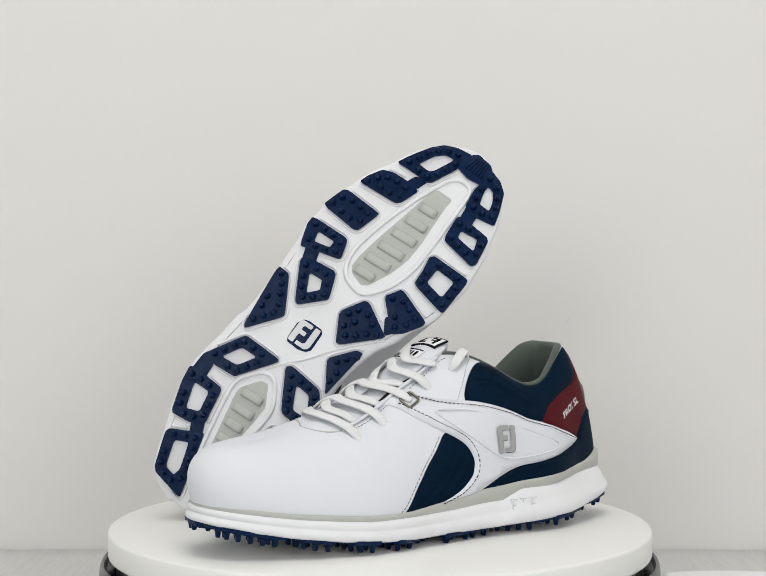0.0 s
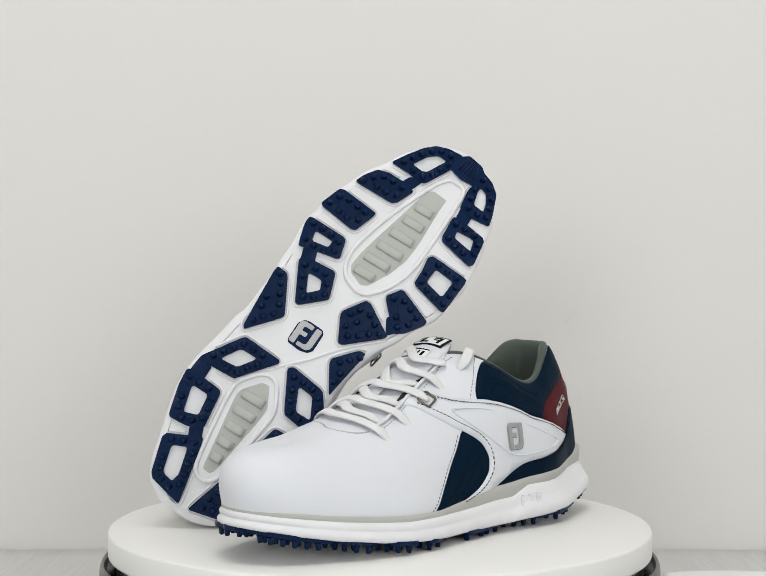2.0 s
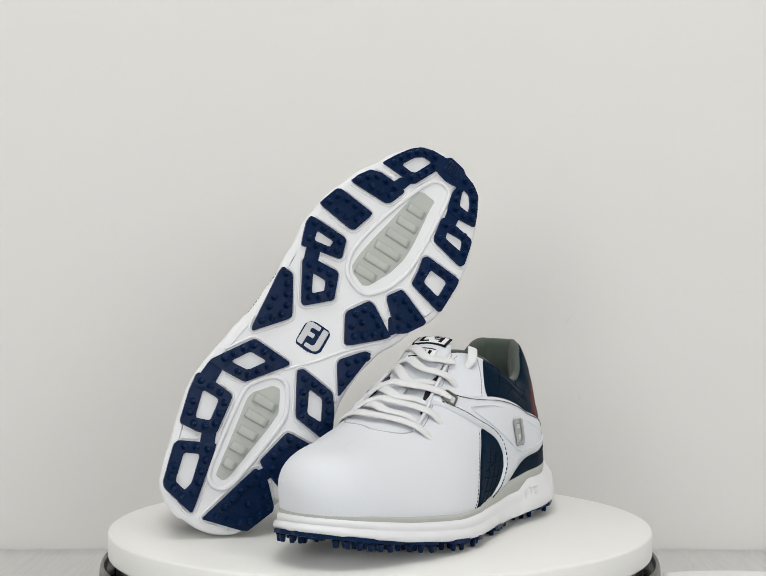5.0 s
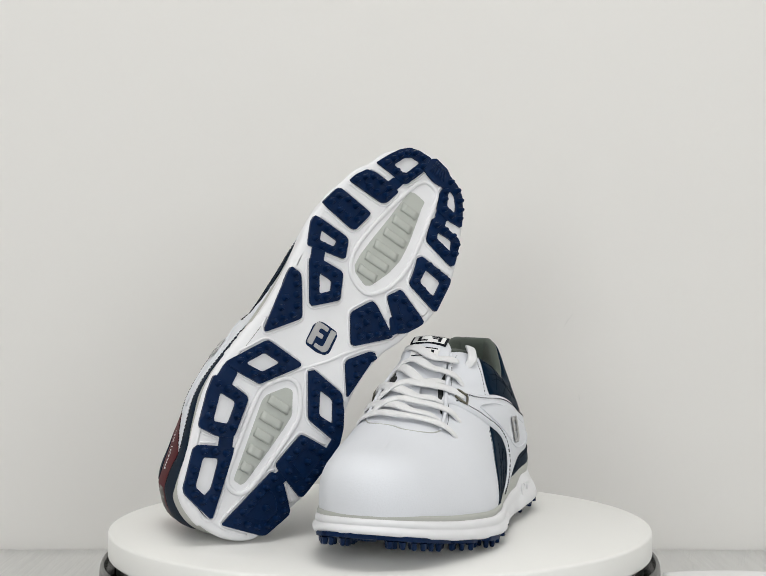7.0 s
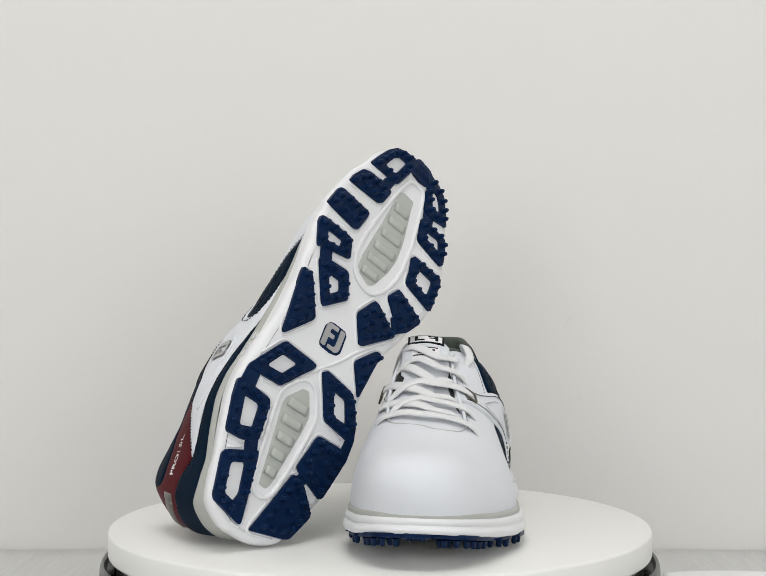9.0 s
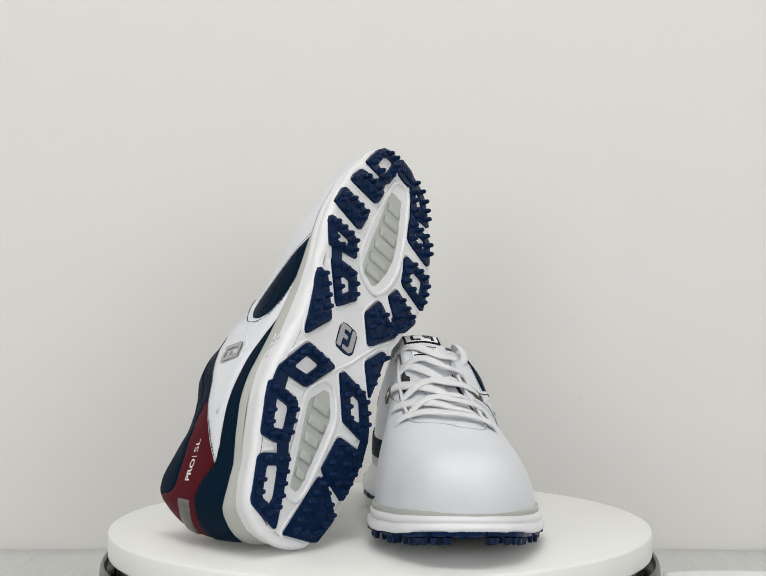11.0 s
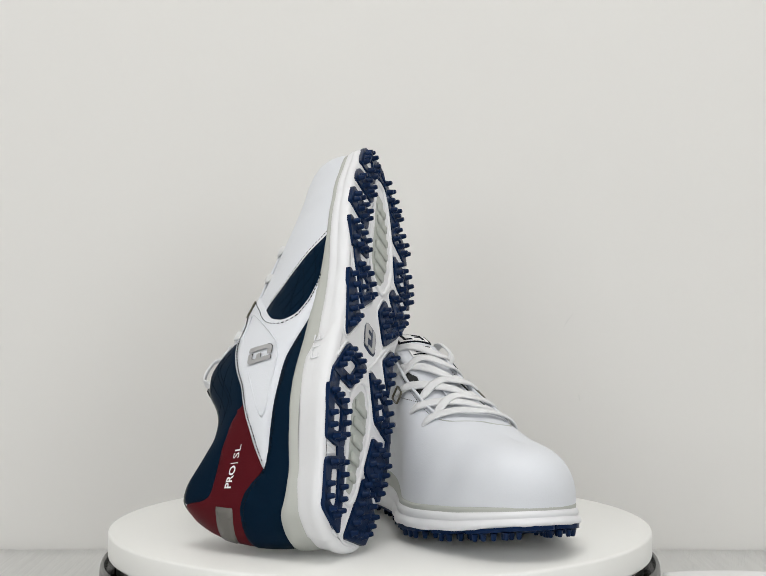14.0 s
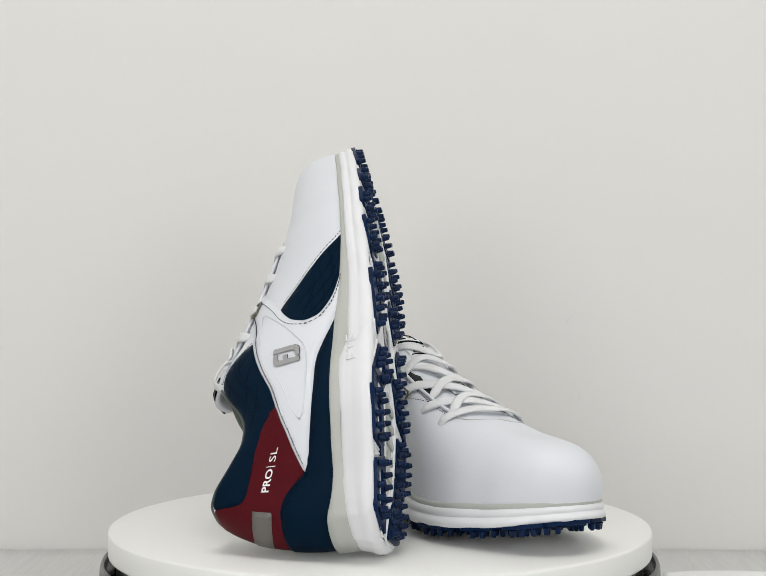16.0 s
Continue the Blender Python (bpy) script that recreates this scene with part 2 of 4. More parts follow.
def upper_top(b):
    """Where the wall that starts at foot point b ends: on the collar's rim or on the ridge."""
    x, y = b[:, 0], b[:, 1]
    xr = np.interp(x, [0, 3, 12, 40, 80, 120, 150, 200, 250, 303], [30, 30, 32, 50, 80, 121, 150, 200, 243, 266])
    cy = np.interp(xr, [0, 30, 60, 100, 140, 200, 260], [8.5, 8, 7, 12, 19, 20, 17])
    side = np.clip((y - np.interp(x, [0, 60, 140, 220, 303], [5, 4, 3, 11, 18])) / np.interp(x, [0, 25, 60, 303], [28, 34, 44, 44]), -1, 1)
    half = np.interp(xr, [29, 34, 44, 60, 80, 100, 118, 135, 142], [15.5, 20.5, 25, 28.5, 29.5, 27, 20, 8, 0])
    z = np.interp(xr, RX, RZ) + np.interp(xr, [32, 46, 58, 72], [0, 5, 4, 0]) * np.clip(side + 0.2, 0, 1)    # the medial rim stays high
    return np.stack([xr, cy + side * half, z], 1)


TOP = smooth_closed(upper_top(BASE), 12)


def upper_point(s, h):
    """The upper's surface: s runs 0..1 round the shoe from the heel over the lateral side and the toe, h 0..1 from the welt to the top."""
    s, h = np.asarray(s, float) % 1.0, np.asarray(h, float)
    k = s * NS
    i = k.astype(int)
    f = (k - i)[..., None]
    i, j = i % NS, (i + 1) % NS
    b = BASE[i] * (1 - f) + BASE[j] * f
    t = TOP[i] * (1 - f) + TOP[j] * f
    zb = np.minimum(welt(b[..., 0]), 31) - 1.5
    m = np.clip((s - 0.43) / 0.1, 0, 1)
    m = m * m * (3 - 2 * m)                        # 0 on the lateral side, 1 on the medial side
    toe = np.interp(b[..., 0], [40, 120, 160, 220, 290], [0, 0.35, 0.2, 0.3, 0.6]) * (1 - m) + np.interp(b[..., 0], [40, 120, 160, 220, 290], [0, 1.0, 0.8, 0.0, 1.1]) * m
    a = np.clip(h, 0, 1) * np.pi / 2
    flat = (1 - m) * np.interp(b[..., 0], [110, 140, 200, 230], [0, 1, 1, 0])
    low = np.clip((s - 0.17) / 0.09, 0, 1) * np.clip((0.53 - s) / 0.16, 0, 1)     # the vamp falls off to the lateral side
    low = low * low * (3 - 2 * low)
    c = np.cos(a) ** (0.85 - 0.25 * toe + 0.30 * low)
    v = np.sin(a) ** (0.95 - 0.1 * toe - m * np.interp(b[..., 0], [100, 135, 180, 215], [0, 0.3, 0.25, 0]) - 0.12 * flat + 0.42 * low)
    wall = 1 - h                                   # collar walls stay straighter
    straight = np.interp(b[..., 0], [0, 90, 130, 160], [0.65, 0.5, 0.2, 0])
    c = c * (1 - straight) + wall * straight
    v = v * (1 - straight) + h * straight
    rear = np.interp(b[..., 0], [20, 70], [0.88, 1.0])     # the heel swells low down
    bulge = np.sin(np.pi * h ** rear) * np.interp(b[..., 0], [-2, 3, 9, 40, 100, 150, 230, 303], [8.5, 4.5, 1.2, 0.8, 2.0, 1.0, 1.8, 2.0])
    bulge = bulge + m * np.sin(np.pi * h ** 0.8) * np.interp(b[..., 0], [255, 290], [0, 2.5])
    bulge = bulge + m * np.sin(np.pi * h ** 1.4) * np.interp(b[..., 0], [80, 120, 160, 200, 230], [0, 8, 6, 0, 0])
    nrm = -(NORM[i] * (1 - f) + NORM[j] * f)
    xy = t[..., :2] + (b - t[..., :2]) * c[..., None] + nrm * bulge[..., None]
    return np.concatenate([xy, (zb + (t[..., 2] - zb) * v)[..., None]], -1)


# ---- shoe ----
GRID_S, GRID_H = 240, 60
_s, _h = np.meshgrid(np.arange(GRID_S) / GRID_S, np.linspace(0.3, 1, GRID_H), indexing="ij")
CROWN = upper_point(_s.ravel(), _h.ravel())


def crown_z(x, y):
    """Height of the upper seen from above at x, y (mm)."""
    d = (CROWN[:, 0] - x) ** 2 + (CROWN[:, 1] - y) ** 2
    i = np.argpartition(d, 6)[:6]
    w = 1 / (d[i] + 0.3)
    return float((CROWN[i, 2] * w).sum() / w.sum())


def upper_normal(s, h):
    e = 2e-3
    hl, hh = np.clip(h - 0.01, 0, 1), np.clip(h + 0.01, 0, 1)
    a = upper_point(s + e, h) - upper_point(s - e, h)
    b = upper_point(s, hh) - upper_point(s, hl)
    n = np.cross(a, b)
    return n / (np.linalg.norm(n, axis=-1)[..., None] + 1e-9)


U_MM, V_MM = 690.0, 85.0            # rough size of the unrolled upper


def chaikin(p, n=2, is_closed=True, cut=0.22):
    p = np.array(p, float)
    for _ in range(n):
        q = np.roll(p, -1, 0) if is_closed else p[1:]
        a = p if is_closed else p[:-1]
        m = np.stack([(1 - cut) * a + cut * q, cut * a + (1 - cut) * q], 1).reshape(-1, p.shape[1])
        p = m if is_closed else np.vstack([p[:1], m, p[-1:]])
    return p


def resample(p, step, is_closed=True):
    p = np.array(p, float)
    if is_closed:
        p = np.vstack([p, p[:1]])
    s = np.r_[0, np.cumsum(np.linalg.norm(np.diff(p, axis=0), axis=1))]
    n = max(3, int(round(s[-1] / step)))
    w = np.linspace(0, s[-1], n + (0 if is_closed else 1), endpoint=not is_closed)
    return np.stack([np.interp(w, s, p[:, k]) for k in range(p.shape[1])], 1)


def inside(p, poly):
    x, y = p[:, 0][:, None], p[:, 1][:, None]
    a, b = poly, np.roll(poly, -1, 0)
    c = ((a[:, 1] > y) != (b[:, 1] > y)) & (x < (b[:, 0] - a[:, 0]) * (y - a[:, 1]) / (b[:, 1] - a[:, 1] + 1e-12) + a[:, 0])
    return c.sum(1) % 2 == 1


def fill(loops, grid):
    """Triangles of a flat region with holes: points, faces, and for each point its loop or -1."""
    from mathutils.geometry import delaunay_2d_cdt
    pts, tag, edges = [], [], []
    for k, lp in enumerate(loops):
        n0 = len(pts)
        pts += [tuple(q) for q in lp]
        tag += [k] * len(lp)
        edges += [(n0 + i, n0 + (i + 1) % len(lp)) for i in range(len(lp))]
    if grid:
        lo, hi = loops[0].min(0), loops[0].max(0)
        g = np.stack(np.meshgrid(np.arange(lo[0], hi[0], grid), np.arange(lo[1], hi[1], grid)), -1).reshape(-1, 2) + grid * 0.37
        if len(g):
            ok = inside(g, loops[0])
            for lp in loops[1:]:
                ok &= ~inside(g, lp)
            edge = np.vstack(loops)
            g = g[ok]
            if len(g):
                d = np.min(np.linalg.norm(g[:, None] - edge[None], axis=2), axis=1)
                g = g[d > grid * 0.35]
            pts += [tuple(q) for q in g]
            tag += [-1] * len(g)
    co, _, faces, orig, _, _ = delaunay_2d_cdt([Vector(q) for q in pts], edges, [], 0, 1e-5)
    tags = [tag[o[0]] if o else 0 for o in orig]
    co, faces = np.array([tuple(c) for c in co]), [tuple(f) for f in faces]
    mid = np.array([co[list(f)].mean(0) for f in faces])
    ok = inside(mid, loops[0])
    for lp in loops[1:]:
        ok &= ~inside(mid, lp)
    return co, [f for f, k in zip(faces, ok) if k], tags


class Shoe:
    """One golf shoe in millimetres; hand = 1 for the right one, -1 for the left."""

    def __init__(self, hand, label):
        self.hand = hand
        self.root = tagged(new("golf_shoe"), label, "golf shoe", group="pair of golf shoes")

    def mesh(self, name, verts, faces, mat, parent=None, label="", smooth=True):
        v = np.array(verts, float) / 1000.0
        if self.hand < 0:
            v = v * [1, -1, 1]
            faces = [tuple(reversed(f)) for f in faces]
        return from_data(name, v, faces, mat, parent or self.root, label, smooth)

    def panel(self, name, poly, mat, thick=1.0, label="", grid=4.5, soft=2, parent=None, base=0.0, step=2.5):
        """A sheet laid over the upper; poly in (s, h)."""
        lp = resample(chaikin(np.array(poly) * [U_MM, V_MM], soft, cut=0.16), step)
        p, faces, tags = fill([lp], grid)
        sh = p / [U_MM, V_MM]
        sh[:, 1] = np.clip(sh[:, 1], 0, 1)
        q, n = upper_point(sh[:, 0], sh[:, 1]), upper_normal(sh[:, 0], sh[:, 1])
        rim = np.array([t >= 0 for t in tags])
        top = q + n * (base + np.where(rim, thick * 0.55, thick))[:, None]
        low = q - n * 0.6
        k = len(p)
        verts = np.vstack([top, low])
        count = {}
        for f in faces:
            for a, b in zip(f, f[1:] + f[:1]):
                count[(a, b)] = 1
        side = [(a, b, b + k, a + k) for a, b in count if (b, a) not in count]
        return self.mesh(name, verts, [f[::-1] for f in faces] + side, mat, parent, label)

    def stitches(self, line, mat, off=1.0, dash=1.6, gap=1.1, wide=0.34, name="stitching", parent=None):
        """A row of thread dashes along a line in (s, h)."""
        p = resample(chaikin(np.array(line) * [U_MM, V_MM], 2, False), 0.5, False)
        n_dash, n_all = int(dash / 0.5), int((dash + gap) / 0.5)
        verts, faces = [], []
        for i in range(0, len(p) - n_dash, n_all):
            a, b = p[i] / [U_MM, V_MM], p[i + n_dash] / [U_MM, V_MM]
            A, B = upper_point(*a), upper_point(*b)
            n = upper_normal(*((a + b) / 2))
            d = B - A
            w = np.cross(n, d)
            w = w / (np.linalg.norm(w) + 1e-9) * wide / 2
            k = len(verts)
            for c in (A, B):
                verts += [c - w + n * (off - 0.4), c - w * 0.7 + n * (off + 0.25), c + w * 0.7 + n * (off + 0.25), c + w + n * (off - 0.4)]
            faces += [(k, k + 4, k + 5, k + 1), (k + 1, k + 5, k + 6, k + 2), (k + 2, k + 6, k + 7, k + 3), (k, k + 1, k + 2, k + 3), (k + 7, k + 6, k + 5, k + 4)]
        ob = self.mesh(name, verts, faces, mat, parent)
        return tagged(ob, kind="stuff")

    def tube(self, name, pts, mat, wide, thick, parent=None, label="", is_closed=False, seg=8, ups=None, step=2.0, taper=0.0):
        """A flat rounded ribbon along pts (mm)."""
        p = resample(chaikin(np.array(pts, float), 2, is_closed), step, is_closed)
        t = (np.roll(p, -1, 0) - np.roll(p, 1, 0)) if is_closed else np.gradient(p, axis=0)
        t /= np.linalg.norm(t, axis=1)[:, None] + 1e-9
        up = np.array([0, 0, 1.0]) if ups is None else np.array(ups, float)
        if up.ndim == 2:
            up = resample(chaikin(up, 2, is_closed), 1e-9 + np.linalg.norm(np.diff(chaikin(up, 2, is_closed), axis=0), axis=1).sum() / max(1, len(p) - 1), is_closed)
            up = np.array([np.interp(np.linspace(0, 1, len(p)), np.linspace(0, 1, len(up)), up[:, k]) for k in range(3)]).T
        w = np.cross(t, up)
        w /= np.linalg.norm(w, axis=1)[:, None] + 1e-9
        u = np.cross(w, t)
        verts, faces = [], []
        size = 1 - taper * np.clip(1 - np.minimum(np.arange(len(p)), np.arange(len(p))[::-1]) * step / 6.0, 0, 1)
        for i in range(len(p)):
            for k in range(seg):
                a = 2 * math.pi * (k + 0.5) / seg
                ca, sa = math.cos(a), math.sin(a)
                verts.append(p[i] + w[i] * size[i] * wide / 2 * math.copysign(abs(ca) ** 0.6, ca) + u[i] * thick / 2 * math.copysign(abs(sa) ** 0.8, sa))
        m = len(p)
        for i in range(m if is_closed else m - 1):
            for k in range(seg):
                j, l = (i + 1) % m, (k + 1) % seg
                faces.append((i * seg + k, i * seg + l, j * seg + l, j * seg + k))
        if not is_closed:
            faces += [tuple(range(seg))[::-1], tuple((m - 1) * seg + k for k in range(seg))]
        return self.mesh(name, verts, faces, mat, parent, label)

    # -- the large forms --
    def body(self):
        ns, nh = 240, 30
        s, h = np.meshgrid(np.arange(ns) / ns, np.linspace(0, 1, nh), indexing="ij")
        v = upper_point(s.ravel(), h.ravel())
        faces = [(i * nh + j, i * nh + j + 1, ((i + 1) % ns) * nh + j + 1, ((i + 1) % ns) * nh + j) for i in range(ns) for j in range(nh - 1)]
        self.mesh("upper", v, faces, M_LEATHER, label="smooth white leather upper")
        # collar lining, rolled over the rim and down inside
        cols = np.linspace(-0.225, 0.225, 110)
        rows = [(-0.2, -0.5), (-0.4, 0.9), (-1.4, 1.9), (-3.2, 2.0), (-5.2, 0.6), (-6.2, -3.0), (-6.5, -14.0), (-5.0, -30.0), (-3.0, -55.0)]
        verts = []
        for c in cols:
            top = upper_point(c, 1.0)
            out = upper_normal(np.float64(c), np.float64(0.9)) * [1, 1, 0]
            out /= np.linalg.norm(out) + 1e-9
            for o, dz in rows:
                verts.append([top[0] + out[0] * o, top[1] + out[1] * o, max(top[2] + dz, 31.0)])
        m = len(rows)
        faces = [(i * m + j, i * m + j + 1, (i + 1) * m + j + 1, (i + 1) * m + j) for i in range(len(cols) - 1) for j in range(m - 1)]
        self.mesh("collar_lining", verts, faces, M_LINING, label="padded grey-green collar lining")
        ins = (BASE + NORM * 3)
        ins = ins[ins[:, 0] < 165]
        loop = resample(ins, 6)
        p, f, _ = fill([loop], 12)
        self.mesh("insole", [(x, y, 33.0) for x, y in p], f, M_LINING)

    def midsole(self):
        x = SOLE[:, 0]
        zb, zt = bottom(x), np.minimum(welt(x), 29) - np.interp(x, [0, 40, 100, 114, 150, 190, 303], [5.5, 4.2, 5, 10, 7.5, 3.2, 3.2])
        rings = [(4.5, 0, 0.0, -0.2), (1.2, 0, 0.0, 0.0), (0.0, 0, 0.06, 0.8), (-0.3, 0.2, 0.28, 0), (0.0, 0.3, 0.42, 0), (0.8, 1.0, 0.52, 0), (1.0, 1.5, 0.57, 0), (1.2, 0.7, 0.62, 0), (1.7, 0, 0.80, 0), (2.6, 0, 0.95, 0), (4.0, 0, 1.0, 0), (8, 0, 1.0, 0)]
        heel = np.interp(x, [0, 60, 150, 230, 303], [1.1, 1.2, 0.8, 0.7, 0.8])
        verts = []
        outer = SOLE[:, 1] < 0
        back = np.clip((24.0 - x) / 24.0, 0, 1)
        groove = np.clip((x - 150) / 40, 0, 1) * np.where(outer & (x < 285), 0.55, 1.0)
        for ins, cut, f, dz in rings:
            xy = SOLE + NORM * (ins * (1 + (heel - 1) * f) + cut * groove + (back * (max(0.0, f - 0.3) / 0.7) ** 0.7 + (1 - back) * (f ** 0.7 if f > 0 else 0.0)) * np.interp(x, [-2, 8, 30, 60, 85, 110], [0.5, 4.5, 8, 6.5, 3, 0]))[:, None]
            wedge = np.clip((128.0 - 26.0 * f - x) / 6.0, 0, 1) * np.clip(1.25 - f, 0, 1) * outer * (1.6 if f > 0.04 else 0.4)
            wave = 0.55 * np.sin(x / 27.0 * 2 * np.pi) * np.clip((x - 130) / 30, 0, 1) * (f < 0.45)
            xy = xy - NORM * (wedge + wave)[:, None]
            z = zb + (zt - zb) * f + dz + 0.5 * wave * (f < 0.1)
            verts += [(a, b, c) for (a, b), c in zip(xy, z)]
        faces = []
        for r in range(len(rings) - 1):
            for i in range(NS):
                j = (i + 1) % NS
                faces.append((r * NS + i, (r + 1) * NS + i, (r + 1) * NS + j, r * NS + j))
        self.mid = self.mesh("midsole", verts, faces, M_FOAM, label="sculpted white foam midsole")
        loop = resample(SOLE + NORM * 4.4, 4)
        p, f, _ = fill([loop], 8)
        self.mesh("sole_plate", np.c_[p, bottom(p[:, 0]) - 0.2], [q[::-1] for q in f], M_FOAM)
        # raised strokes moulded into the lateral side
        for a0, z0, a1, z1 in ((104, 8, 104, 15), (104, 15, 108.5, 15), (104, 11.5, 107.5, 11.5), (110.5, 15, 116, 15), (113, 8, 113, 15), (118, 8, 118, 15), (118, 15, 122.5, 15), (118, 11.5, 121.5, 11.5)):
            rows = []
            for k in (0, 0.5, 1):
                px, pz = a0 + (a1 - a0) * k, z0 + (z1 - z0) * k
                px = px - 9.0 if self.hand > 0 else 213.0 - px
                rows.append((px, float(np.interp(px, SOLE[40:140, 0], SOLE[40:140, 1])) + 0.1 + 0.14 * (pz - 8), pz - 1.5))
            self.tube("relief_stroke", rows, M_FOAM, 0.8, 0.7, self.mid, seg=6, ups=(0, -1, 0.2))
        # grey welt
        rows = [(2.6, -1), (2.2, 0.05), (2.0, 0.5), (2.4, 0.9), (4.2, 1.0), (9, 1.0)]
        verts, faces = [], []
        zw = smooth_closed(welt(x), 10)
        for ins, f in rows:
            k = ins + np.interp(x, [-2, 8, 30, 60, 85, 110, 150, 303], [0.4, 4.2, 7.0, 5.0, 2.6, 1.4, 0.4, 0.6]) + np.interp(x, [130, 200, 260, 295], [0, 1.3, 0.6, 0]) * (SOLE[:, 1] < 8)
            z = zt - 2 if f < 0 else zt + (zw - zt) * f
            xy = SOLE + NORM * k[:, None]
            verts += [(a, b, c) for (a, b), c in zip(xy, z)]
        for r in range(len(rows) - 1):
            for i in range(NS):
                j = (i + 1) % NS
                faces.append((r * NS + i, (r + 1) * NS + i, (r + 1) * NS + j, r * NS + j))
        self.mesh("welt", verts, faces, M_WELT, label="light grey rubber welt")

    # -- underside --
    def slab(self, name, loops, mat, high, parent=None, label="", base=-0.8, soft=2, grid=6.0, step=1.1):
        """A block of the outsole; loops of (x, y): its edge and its holes; high mm below the sole."""
        lps = [resample(chaikin(np.array(l, float), soft, cut=0.09), step) for l in loops]
        p, faces, tags = fill(lps, grid)
        zb = bottom(p[:, 0])
        rim = np.array([t >= 0 for t in tags])
        low = np.c_[p, zb - high + np.where(rim, 0.35, 0.0)]
        top = np.c_[p, zb - base]
        k = len(p)
        count = {(a, b) for f in faces for a, b in zip(f, f[1:] + f[:1])}
        side = [(b, a, a + k, b + k) for a, b in count if (b, a) not in count]
        return self.mesh(name, np.vstack([low, top]), [f[::-1] for f in faces] + side, mat, parent, label, smooth=False)

    def nub_mesh(self):
        n, rows = 10, [(2.3, 0.0), (1.85, -0.6), (1.5, -3.5), (1.15, -4.2), (0.6, -4.1)]
        verts = [(r * math.cos(2 * math.pi * k / n), r * math.sin(2 * math.pi * k / n), z) for r, z in rows for k in range(n)]
        faces = [(i * n + k, (i + 1) * n + k, (i + 1) * n + (k + 1) % n, i * n + (k + 1) % n) for i in range(len(rows) - 1) for k in range(n)] + [tuple(range((len(rows) - 1) * n, len(rows) * n))[::-1]]
        me = bpy.data.meshes.new("nub")
        me.from_pydata([tuple(c / 1000 for c in v) for v in verts], [], faces)
        me.materials.append(M_RUBBER)
        me.shade_smooth()
        return me

    def outsole(self):
        nub = self.nub_mesh()
        for outer, hole in LUGS:
            lug = self.slab("lug", [outer] + ([hole] if hole else []), M_RUBBER, 2.2, label="navy rubber lug with traction nubs")
            o = np.array(outer, float)
            c = o.mean(0)
            ring = resample(chaikin(o, 1), 1.0)
            if hole:
                hp = resample(np.array(hole, float), 1.0)
                mid = []
                for q in ring:
                    r = hp[np.argmin(((hp - q) ** 2).sum(1))]
                    mid.append(q + (r - q) * 0.5)
                ring = np.array(mid)
            else:
                area2 = np.sign(np.sum(o[:, 0] * np.roll(o[:, 1], -1) - o[:, 1] * np.roll(o[:, 0], -1)))
                t = np.roll(ring, -1, 0) - np.roll(ring, 1, 0)
                n = np.stack([-t[:, 1], t[:, 0]], 1) * area2
                ring = ring + n / (np.linalg.norm(n, axis=1)[:, None] + 1e-9) * 4.2
                ring = ring[inside(ring, o)]
            spots = []
            for q in list(ring) + ([] if hole else [c, c + (4, 3), c - (4, 3)]):
                if all((q[0] - a) ** 2 + (q[1] - b) ** 2 > 6.6 ** 2 for a, b in spots) and inside(np.array([q]), o)[0]:
                    spots.append(tuple(q))
            if not hole and len(outer) > 5:
                mark = resample(chaikin(c + (o - c) * 0.48, 1, cut=0.1), 1.5)
                self.tube("lug_mark", np.c_[mark, bottom(mark[:, 0]) - 2.0], M_RUBBER, 0.9, 1.0, lug, is_closed=True, seg=6, step=1.5)
            for x, y in spots:
                ob = new("nub", nub)
                ob.parent = lug
                ob.location = (x / 1000, y * self.hand / 1000, (float(bottom(x)) - 2.2) / 1000)
            if self.hand > 0:
                out = resample(chaikin(o, 2, cut=0.09), 2.0)
                t = np.roll(out, -1, 0) - np.roll(out, 1, 0)
                n = np.stack([t[:, 1], -t[:, 0]], 1) * np.sign(np.sum(o[:, 0] * np.roll(o[:, 1], -1) - o[:, 1] * np.roll(o[:, 0], -1)))
                out = out + n / (np.linalg.norm(n, axis=1)[:, None] + 1e-9) * 1.7
                keep = inside(out, SOLE + NORM * 3.0)
                for br in BRIDGES:
                    q = np.array(br, float)
                    keep &= ~inside(out, q.mean(0) + (q - q.mean(0)) * 1.35)
                if keep.all():
                    runs = [out]
                else:
                    k0 = int(np.argmin(keep))
                    runs, run = [], []
                    for q, ok in zip(np.roll(out, -k0, 0), np.roll(keep, -k0)):
                        if ok:
                            run.append(q)
                        elif run:
                            runs.append(np.array(run))
                            run = []
                    if run:
                        runs.append(np.array(run))
                for run in runs:
                    if len(run) > 5:
                        self.tube("lug_rim", np.c_[run, bottom(run[:, 0]) - 0.1], M_FOAM, 1.7, 1.9, self.mid, is_closed=bool(keep.all()), seg=6)
        ridge = np.array([(108, -1), (114, 3.5), (126, 14), (137, 21), (150, 31), (163, 43)], float)
        self.tube("sole_ridge", np.c_[ridge, bottom(ridge[:, 0]) - 0.2], M_FOAM, 2.0, 1.8)
        for outer in BRIDGES:
            self.slab("lug_bridge", [outer], M_RUBBER, 1.7, soft=1)
        toe = self.slab("toe_lug", [TOE_LUG], M_RUBBER, 2.4, label="ribbed navy rubber toe lug", soft=1)
